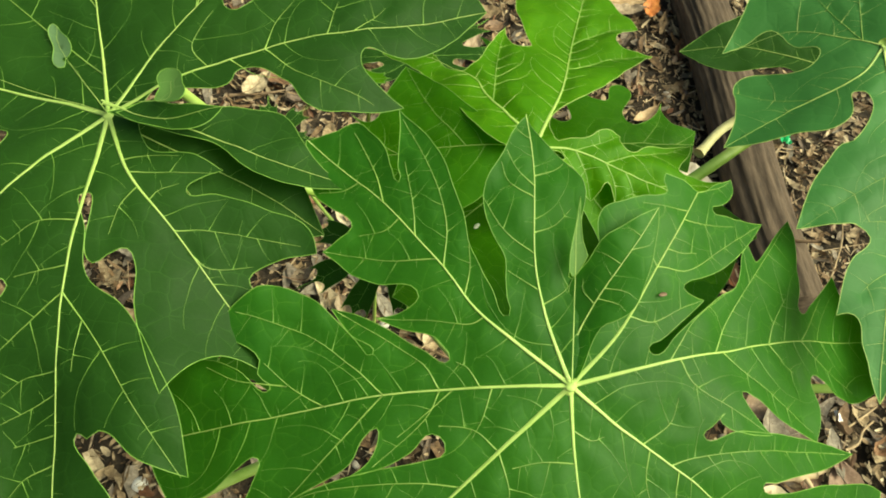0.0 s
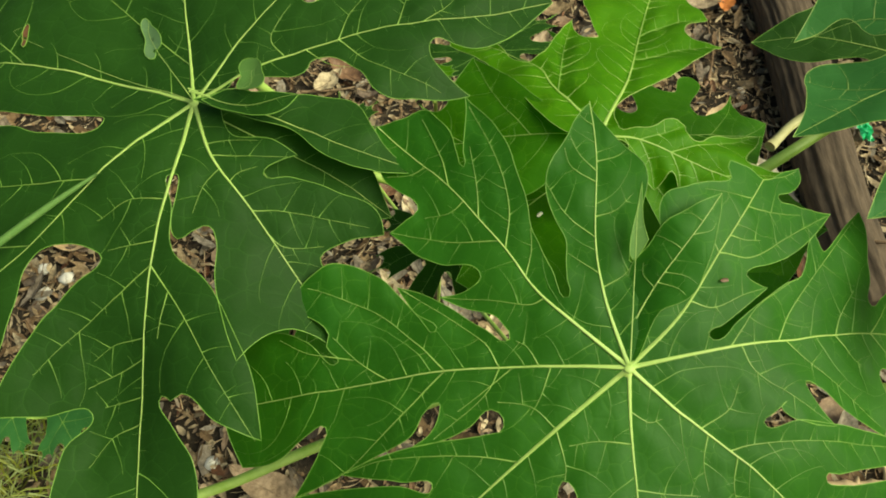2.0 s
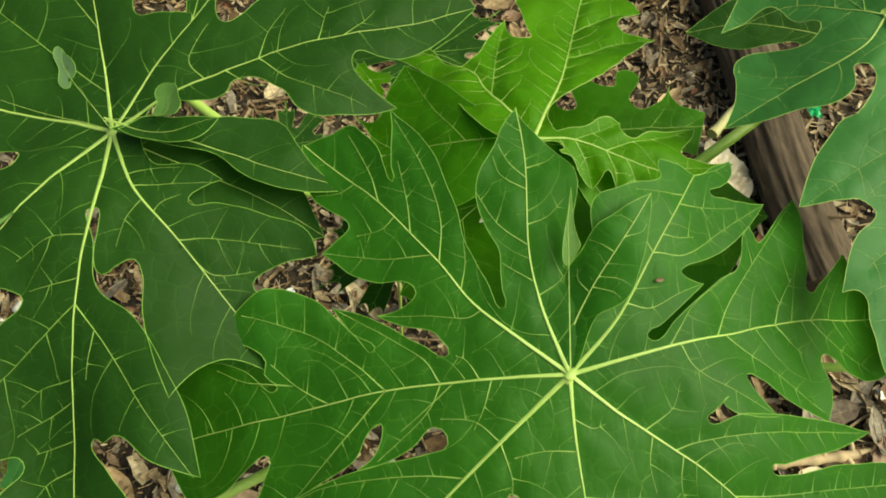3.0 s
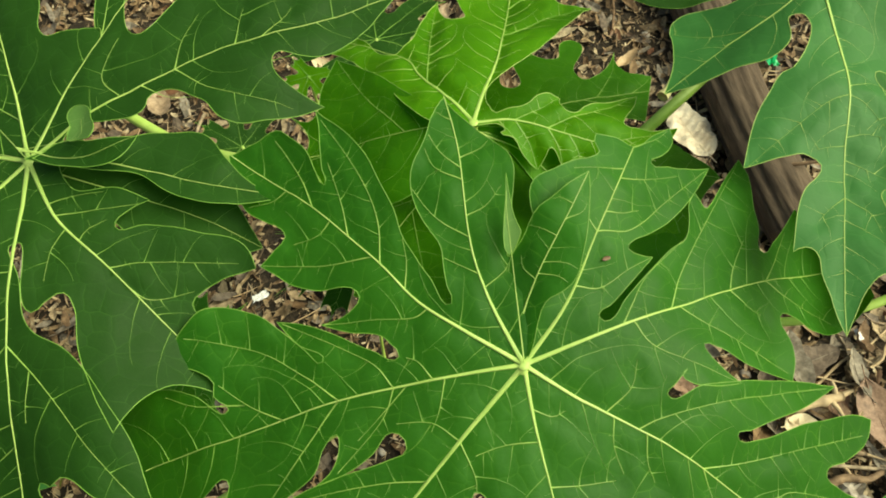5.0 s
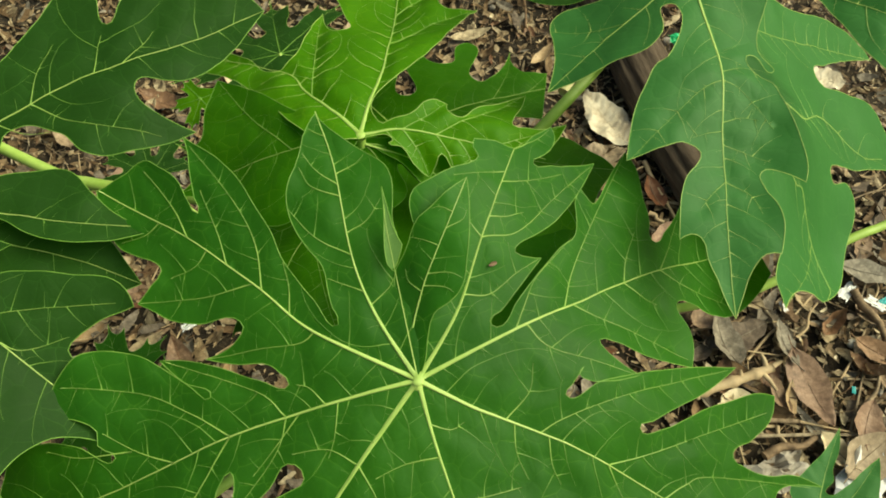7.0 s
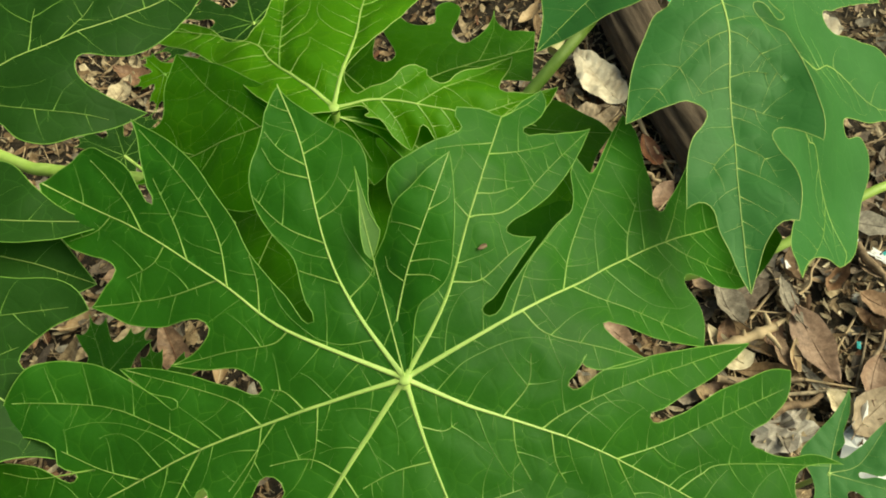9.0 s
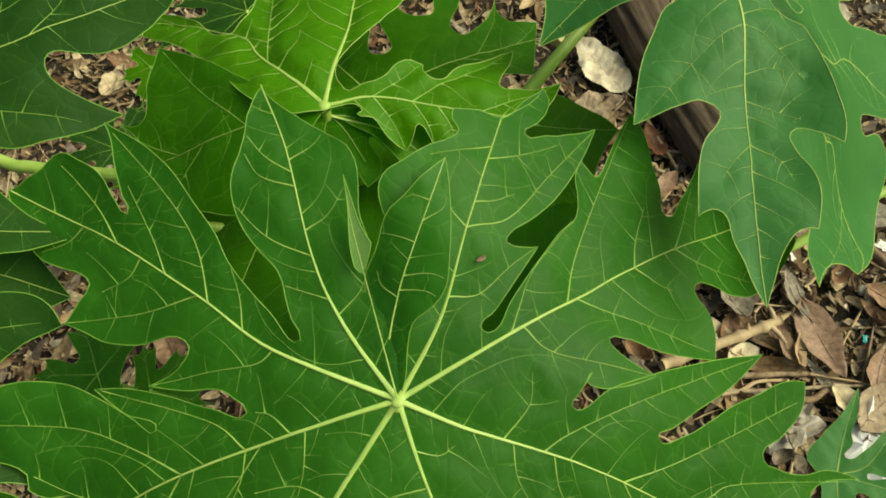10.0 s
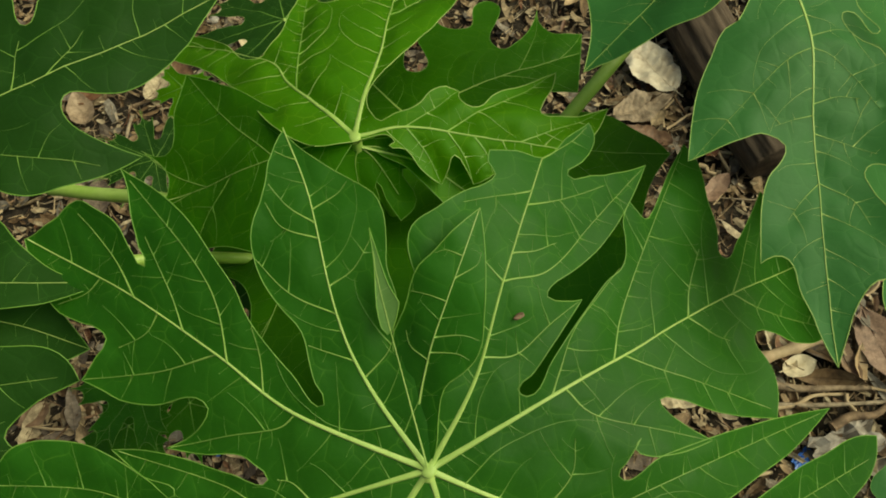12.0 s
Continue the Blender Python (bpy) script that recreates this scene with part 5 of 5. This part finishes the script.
for k in range(220):
    mat, proto = shapes[k % 9]
    area = ((0.6, 1.7, 0.0, 1.2), (0.6, 1.5, 0.2, 0.9), (-0.4, 1.0, 1.1, 2.6), (-1.4, -0.2, 0.0, 1.1), (-0.9, 0.4, 0.6, 1.4))[k % 5]
    x, y = rng.uniform(area[0], area[1]), rng.uniform(area[2], area[3])
    m = pose(x, y, rolling(x, y) + 0.016 + rng.random() * 0.012, rng.gauss(0, 16), rng.gauss(0, 16), rng.uniform(0, 360))
    if k < 9:
        ob = proto
        ob.matrix_world = m
        tagged(ob, {LITTER: "curled dry brown leaf lying on soil", RUST: "reddish-brown dry leaf lying on soil", LITTER_PALE: "pale dry leaf lying on soil", TAN: "tan dry leaf lying on soil", GREY_LEAF: "dull grey-brown dry leaf lying on soil"}[mat], "leaf", "fallen leaves on the ground")
    else:
        copy_thing(proto, m)

# leaves that stand out
dead_leaf(0.722, 1.372, 0.235, 0.125, 0.25, 112, IVORY, "large ivory-white dry leaf with wavy edges", 61, 0, 0, 0.035, 1.0)
dead_leaf(0.665, 1.225, 0.17, 0.085, 0.5, 12, TAN, "curled tan dry leaf with rippled ribs", 62, 12, 0, 0.035, 1.0)
dead_leaf(0.67, 1.14, 0.13, 0.06, 0.6, 150, RUST, "reddish-brown dry leaf below the petiole", 68, 6, 0, 0.02)
dead_leaf(0.60, 2.16, 0.13, 0.06, 0.5, 80, ORANGE, "orange fallen leaf beside the log", 63, 0, 0, 0.03)
dead_leaf(0.50, 2.17, 0.16, 0.05, 0.4, 5, LITTER_PALE, "pale curled dry leaf beside the log", 64, 0, 0, 0.02)
dead_leaf(1.042, 0.512, 0.21, 0.085, 0.35, -82, PINK_LEAF, "large pinkish-tan dry leaf with a pale midrib", 65, 8, 0, 0.035, 0.4)
dead_leaf(1.014, 0.625, 0.13, 0.05, 0.5, 95, GREY_LEAF, "narrow grey-brown curled dry leaf", 70, 20, 0, 0.03, 0.3)
dead_leaf(0.862, 0.65, 0.15, 0.08, 0.8, 97, GREY_LEAF, "dull brown leaf curled over the litter", 71, 14, 0, 0.03, 0.3)
dead_leaf(0.84, 0.72, 0.11, 0.06, 0.7, 30, RUST, "rust-brown dry leaf curled on the litter", 72, 8, 0, 0.03, 0.3)
dead_leaf(0.92, 0.66, 0.14, 0.08, 0.4, 20, GREY_LEAF, "dull grey-brown flat leaf on the litter", 73, 0, 0, 0.02, 0.3)
dead_leaf(0.985, 0.49, 0.09, 0.03, 0.6, 75, LITTER_PALE, "pale strip of torn dry leaf", 74, 14, 0, 0.03, 0.3)
dead_leaf(0.96, 0.50, 0.10, 0.045, 0.7, 100, RUST, "dark reddish-brown dry leaf on the litter", 75, 12, 0, 0.025, 0.3)
dead_leaf(0.584, 0.602, 0.085, 0.055, 0.5, 130, PINK_LEAF, "rust-pink fallen leaf on dark soil", 66, 0, 0, 0.03, 0.3)
dead_leaf(0.566, 0.470, 0.12, 0.06, 0.4, -25, LITTER_PALE, "straw-coloured dry leaf with raised ribs", 76, 6, 0, 0.035, 1.0)
dead_leaf(0.85, 0.50, 0.08, 0.05, 0.5, 10, LITTER_PALE, "pale piece of dry leaf on the litter", 77, 6, 0, 0.03, 0.3)
dead_leaf(1.233, 0.577, 0.13, 0.06, 0.6, -40, TAN, "curled tan dry leaf on dark soil", 78, 10, 0, 0.03, 0.3)
dead_leaf(1.145, 0.415, 0.12, 0.07, 0.5, 60, PINK_LEAF, "pinkish-brown dry leaf on the litter", 79, 8, 0, 0.03, 0.3)
dead_leaf(1.114, 0.339, 0.17, 0.09, 0.5, 30, TAN, "broad tan dry leaf beside a wrapper", 69, 8, 0, 0.03, 0.3)
dead_leaf(1.30, 0.79, 0.18, 0.06, 0.4, -20, GREY_LEAF, "long grey-brown dry leaf on the soil", 60, 4, 0, 0.03, 0.3)

dead_leaf(0.01, 2.00, 0.13, 0.06, 0.6, 20, LITTER, "curled dry brown leaf on the litter", 80, 6, 0, 0.02)
dead_leaf(-0.01, 1.83, 0.12, 0.055, 0.6, 70, TAN, "curled tan dry leaf on the litter", 81, 6, 0, 0.02)
dead_leaf(0.08, 1.86, 0.1, 0.05, 0.6, 120, LITTER, "curled dry brown leaf on the litter", 82, 6, 0, 0.02)
dead_leaf(0.51, 2.13, 0.14, 0.05, 0.6, 10, TAN, "curled tan dry leaf on the litter", 83, 6, 0, 0.02)
dead_leaf(-0.61, 1.58, 0.15, 0.07, 0.6, 150, RUST, "reddish-brown dry leaf on the litter", 84, 6, 0, 0.02)
dead_leaf(-0.65, 1.53, 0.12, 0.06, 0.6, 60, LITTER, "curled dry brown leaf on the litter", 85, 6, 0, 0.02)
dead_leaf(-0.865, 1.47, 0.13, 0.07, 0.7, 110, TAN, "curled tan dry leaf beside dark soil", 86, 10, 0, 0.03, 0.3)
dead_leaf(-0.845, 1.53, 0.12, 0.06, 0.6, 20, RUST, "rust-brown dry leaf on the litter", 87, 10, 0, 0.03, 0.3)
dead_leaf(-0.78, 1.172, 0.12, 0.07, 0.5, 95, GREY_LEAF, "grey-brown dry leaf on the litter", 59, 6, 0, 0.03, 0.3)
dead_leaf(-0.68, 1.30, 0.12, 0.06, 0.5, 40, PINK_LEAF, "pinkish-brown dry leaf on the litter", 58, 6, 0, 0.03, 0.3)
dead_leaf(0.84, 0.56, 0.1, 0.05, 0.6, 70, RUST, "reddish-brown dry leaf on the litter", 89, 6, 0, 0.02)
dead_leaf(0.74, 1.33, 0.14, 0.06, 0.6, 60, TAN, "curled tan dry leaf on the litter", 92, 6, 0, 0.01)
dead_leaf(0.80, 1.10, 0.11, 0.06, 0.6, 100, RUST, "reddish-brown dry leaf beside the log", 57, 6, 0, 0.03, 0.3)
dead_leaf(0.79, 0.96, 0.10, 0.05, 0.6, 40, PINK_LEAF, "pinkish-brown dry leaf beside the log", 56, 6, 0, 0.03, 0.3)
dead_leaf(1.05, 0.36, 0.1, 0.06, 0.6, 120, LITTER_PALE, "pale dry leaf on the litter", 94, 6, 0, 0.02)
dead_leaf(-0.47, 0.71, 0.16, 0.07, 0.6, 110, RUST, "reddish-brown dry leaf on the litter", 95, 6, 0, 0.02)
dead_leaf(-0.44, 0.28, 0.2, 0.07, 0.6, 165, TAN, "curled tan dry leaf on the litter", 96, 6, 0, 0.02)

# twigs and sticks
def stick(name, a, b, r, mat, label, bend=0.02, seed=0, twig=None):
    rng = random.Random(seed)
    a, b = Vector(a), Vector(b)
    mids = [a + (b - a) * u + Vector((rng.uniform(-1, 1), rng.uniform(-1, 1), rng.uniform(0, 0.5))) * bend for u in (0.3, 0.65)]
    pts = spline([a, *mids, b], 6)
    bm = bmesh.new()
    tube(bm, pts, [r * (1 - 0.4 * k / (len(pts) - 1)) * rng.uniform(0.88, 1.12) for k in range(len(pts))], 8)
    if twig:
        k = pts[len(pts) * 2 // 3]
        tube(bm, [k, k + Vector(twig) * 0.5, k + Vector(twig)], [r * 0.6, r * 0.5, r * 0.3], 6)
    return tagged(part(name, bm, mat), label, "stick", "twigs on the ground")


def node_stick(points, r, label):
    """A pale stalk, swollen at its nodes, forking into thin stubs at one end."""
    pts = spline(points, 10)
    m = len(pts) - 1
    bm = bmesh.new()
    tube(bm, pts, [r * (1 - 0.15 * k / m) * (1.32 if k % 7 == 3 else 1.05 if k % 7 in (2, 4) else 0.94) for k in range(m + 1)], 12)
    for k, way in ((m - 1, (0.03, 0.012, 0.012)), (m - 2, (-0.006, 0.035, 0.012)), (m - 4, (0.022, -0.05, 0.0)), (m - 11, (0.004, 0.02, 0.01)), (8, (0.0, -0.018, 0.008))):
        v = Vector(way)
        tube(bm, [pts[k], pts[k] + v * 0.55 + Vector((0, 0, 0.004)), pts[k] + v], [r * 0.55, r * 0.42, r * 0.28], 8)
    return tagged(part("stick", bm, STICK), label, "stick", "twigs on the ground")


node_stick([(0.66, 0.50, 0.045), (0.78, 0.525, 0.05), (0.88, 0.545, 0.055), (0.955, 0.563, 0.06)], 0.0135, "pale dry stalk with ringed nodes and broken side stubs")
TWIGS = (
    ((0.798, 0.687), (1.047, 0.690), 0.0035, STICK), ((0.833, 0.634), (1.058, 0.593), 0.003, STICK), ((1.054, 0.642), (1.137, 0.728), 0.004, STICK),
    ((1.091, 0.490), (1.232, 0.646), 0.0032, STICK), ((1.12, 0.404), (1.228, 0.548), 0.0065, TWIG), ((0.76, 0.428), (1.169, 0.385), 0.006, TWIG),
    ((0.937, 0.43), (0.945, 0.375), 0.005, STICK), ((0.988, 0.438), (1.18, 0.362), 0.0035, STICK), ((0.881, 0.363), (1.014, 0.395), 0.011, TWIG),
    ((0.79, 0.467), (0.99, 0.435), 0.009, TWIG), ((0.765, 0.420), (0.93, 0.43), 0.006, STICK), ((1.236, 0.75), (1.266, 0.604), 0.012, TWIG),
    ((0.803, 1.214), (0.841, 1.01), 0.007, STICK), ((0.775, 1.075), (0.875, 1.06), 0.006, STICK), ((0.772, 1.038), (0.805, 1.005), 0.007, STICK),
    ((0.72, 1.16), (0.80, 1.20), 0.004, STICK), ((-0.718, 1.435), (-0.73, 1.35), 0.006, TWIG), ((-0.72, 1.47), (-0.56, 1.53), 0.005, TWIG),
)
for k, (p, q, r, mat) in enumerate(TWIGS):
    stick("twig", (*p, rolling(*p) + 0.03 + r), (*q, rolling(*q) + 0.03 + r), r, mat, "straw-coloured dry twig on the litter" if mat is STICK else "brown dry twig on the litter", 0.008, 60 + k)
stick("stick", (0.82, 1.27, 0.05), (1.0, 1.16, 0.17), 0.007, TWIG, "thin brown twig leaning on the log", 0.02, 6)
for k in range(170):
    x, y, a, l = rng.uniform(-1.6, 1.8), rng.uniform(-0.3, 2.5), rng.uniform(0, math.pi), rng.uniform(0.06, 0.3)
    if k % 2:
        x, y = rng.uniform(0.7, 1.6), rng.uniform(0.1, 1.2)
    z = rolling(x, y) + 0.02
    stick("twig", (x, y, z), (x + l * math.cos(a), y + l * math.sin(a), rolling(x + l * math.cos(a), y + l * math.sin(a)) + 0.022), rng.choice((0.0013, 0.0018, 0.0025, 0.004)), (TWIG, TWIG, STICK)[k % 3], ("thin dry brown twig on the litter", "thin dry brown twig on the litter", "thin straw-coloured twig on the litter")[k % 3], 0.02, 100 + k)

# pebbles
def pebble(x, y, size, mat, label, seed):
    rng = random.Random(seed)
    bm = bmesh.new()
    bmesh.ops.create_icosphere(bm, subdivisions=2, radius=1)
    s = Vector((size * rng.uniform(0.8, 1.2), size * rng.uniform(0.6, 1.0), size * rng.uniform(0.45, 0.7)))
    for v in bm.verts:
        k = 1 + 0.28 * noise.noise(v.co * 1.5 + Vector((seed, 0, 0)))
        v.co = Vector((v.co.x * s.x, v.co.y * s.y, v.co.z * s.z)) * k
    ob = part("pebble", bm, mat)
    ob.matrix_world = pose(x, y, rolling(x, y) + size * 0.35, 0, 0, rng.uniform(0, 360))
    return tagged(ob, label, "stone", "stones on the ground")


for k, (x, y, s) in enumerate(((-1.156, 0.713, 0.026), (-1.235, 0.73, 0.024), (-1.20, 0.66, 0.02), (-0.594, 0.314, 0.022), (-0.12, 0.80, 0.02), (1.2, 0.62, 0.014), (1.25, 0.5, 0.012))):
    pebble(x, y, s, WHITE, "chalk-white broken stone on bare soil", 200 + k)
for k in range(120):
    pebble(rng.uniform(-1.5, 1.7), rng.uniform(-0.2, 2.6), rng.uniform(0.006, 0.018), STONE, "small brown-grey pebble on the soil", 300 + k)


# the log
def log(a, b, r):
    a, b = Vector(a), Vector(b)
    bm = bmesh.new()
    n, sides = 120, 110
    d = (b - a).normalized()
    side = d.cross(Vector((0, 0, 1))).normalized()
    up = side.cross(d)
    rings = []
    for i in range(n + 1):
        u = i / n
        c = a + (b - a) * u + Vector((0.03 * math.sin(u * 5), 0, 0))
        row = []
        for k in range(sides):
            t = 2 * math.pi * k / sides
            groove = 0.07 * noise.noise((math.cos(t) * 4, math.sin(t) * 4, u * 1.6)) + 0.055 * noise.noise((math.cos(t) * 10, math.sin(t) * 10, u * 3.0)) + 0.05 * noise.noise((math.cos(t) * 24, math.sin(t) * 24, u * 5.0)) + 0.035 * noise.noise((math.cos(t) * 9, math.sin(t) * 9, u * 30.0)) + 0.03 * noise.noise((math.cos(t) * 45, math.sin(t) * 45, u * 14.0))
            rr = r * (1 + groove) * (1 - 0.12 * u)
            row.append(bm.verts.new(c + side * rr * math.cos(t) + up * rr * 0.85 * math.sin(t)))
        rings.append(row)
    for p, q in zip(rings, rings[1:]):
        for k in range(sides):
            bm.faces.new((p[k], p[(k + 1) % sides], q[(k + 1) % sides], q[k]))
    for row, turn in ((rings[0], 1), (rings[-1], -1)):
        bm.faces.new(row[::turn])
    bmesh.ops.recalc_face_normals(bm, faces=bm.faces)
    bm.transform(Matrix.Translation(-a))
    m = d.to_track_quat("Z", "Y").to_matrix().to_4x4()
    bm.transform(m.inverted())
    ob = part("log", bm, LOG)
    ob.matrix_world = Matrix.Translation(a) @ m
    return tagged(ob, "weathered grey-brown fallen log with deep grooves", "log")


log((0.62, 2.75, 0.07), (0.985, 1.0, 0.075), 0.095)


# rubbish and small finds on the ground
def scrap(name, x, y, size, turn, mat, label, seed, high=0.02, crumple=0.5):
    rng = random.Random(seed)
    bm = bmesh.new()
    n = 7
    grid = [[bm.verts.new((size * (i / n - 0.5) * (1 + 0.2 * rng.uniform(-1, 1)), size * 0.5 * (j / n - 0.5) * (1 + 0.2 * rng.uniform(-1, 1)), size * crumple * 0.25 * noise.noise((i * 0.7 + seed, j * 0.7, 1.0)) + rng.uniform(0, 0.02) * size)) for j in range(n + 1)] for i in range(n + 1)]
    for a, b in zip(grid, grid[1:]):
        for k in range(n):
            bm.faces.new((a[k], a[k + 1], b[k + 1], b[k]))
    ob = part(name, bm, mat, smooth=False)
    ob.matrix_world = pose(x, y, rolling(x, y) + high, 0, 0, turn)
    return tagged(ob, label, "litter")


scrap("plastic_scrap", 1.07, 0.265, 0.19, 60, PLASTIC, "crumpled white plastic wrapper on the soil", 1, 0.04, 0.9)
scrap("plastic_scrap", 0.90, 0.325, 0.15, 15, STONE, "crumpled grey wrapper on the soil", 7, 0.035, 0.9)
scrap("plastic_scrap", 1.224, 0.751, 0.055, 35, PLASTIC, "small white scrap on the litter", 2, 0.035, 0.3)
scrap("plastic_scrap", 1.285, 0.711, 0.05, 130, PLASTIC, "small white scrap on the litter", 3, 0.035, 0.3)
scrap("plastic_scrap", 1.311, 0.715, 0.032, 20, TEAL_PLASTIC, "small teal plastic scrap", 10, 0.035, 0.5)
scrap("plastic_scrap", 1.151, 0.498, 0.018, 70, TEAL_PLASTIC, "small teal plastic scrap", 11, 0.03, 0.5)
scrap("plastic_scrap", 1.05, 0.729, 0.03, 100, PLASTIC, "small white scrap on the litter", 12, 0.035, 0.3)
scrap("plastic_scrap", 0.01, 0.86, 0.06, -40, PLASTIC, "small white scrap on the litter", 4, 0.04)
scrap("plastic_scrap", -0.46, 0.82, 0.04, 30, PLASTIC, "strip of white plastic on the litter", 5, 0.03)
scrap("plastic_scrap", -0.44, 0.48, 0.04, 10, BLUE_PLASTIC, "small bright blue scrap", 6, 0.02)
scrap("plastic_scrap", 0.81, 0.31, 0.05, 30, BLUE_PLASTIC, "purple-blue printed scrap on soil", 8, 0.02)
scrap("plastic_bottle_piece", 1.02, 1.66, 0.075, 100, GREEN_PLASTIC, "bright green plastic piece behind the log", 9, 0.04, 0.9)
dead_leaf(1.42, 1.46, 0.12, 0.09, 0.3, 150, IVORY, "rounded ivory-coloured dry leaf on dark soil", 67, 0, 0, 0.03)

# a tuft of yellowing grass
verts, faces = [], []
rng = random.Random(55)
for k in range(260):
    x, y = -1.06 + rng.gauss(0, 0.09), 0.22 + rng.gauss(0, 0.08)
    a, l, w = rng.uniform(0, 6.28), rng.uniform(0.05, 0.14), rng.uniform(0.0015, 0.003)
    d, s = Vector((math.cos(a), math.sin(a), 0)), Vector((-math.sin(a), math.cos(a), 0)) * w
    p = Vector((x, y, 0))
    q, r = p + d * l * 0.45 + Vector((0, 0, l * 0.5)), p + d * l + Vector((0, 0, l * 0.45))
    i = len(verts)
    verts += [p - s, p + s, q + s * 0.8, q - s * 0.8, r]
    faces += [(i, i + 1, i + 2, i + 3), (i + 3, i + 2, i + 4)]
me = bpy.data.meshes.new("grass")
me.from_pydata(verts, [], faces)
me.materials.append(GRASS)
tagged(new("grass", me), "tuft of yellowing grass", "grass", kind="stuff")
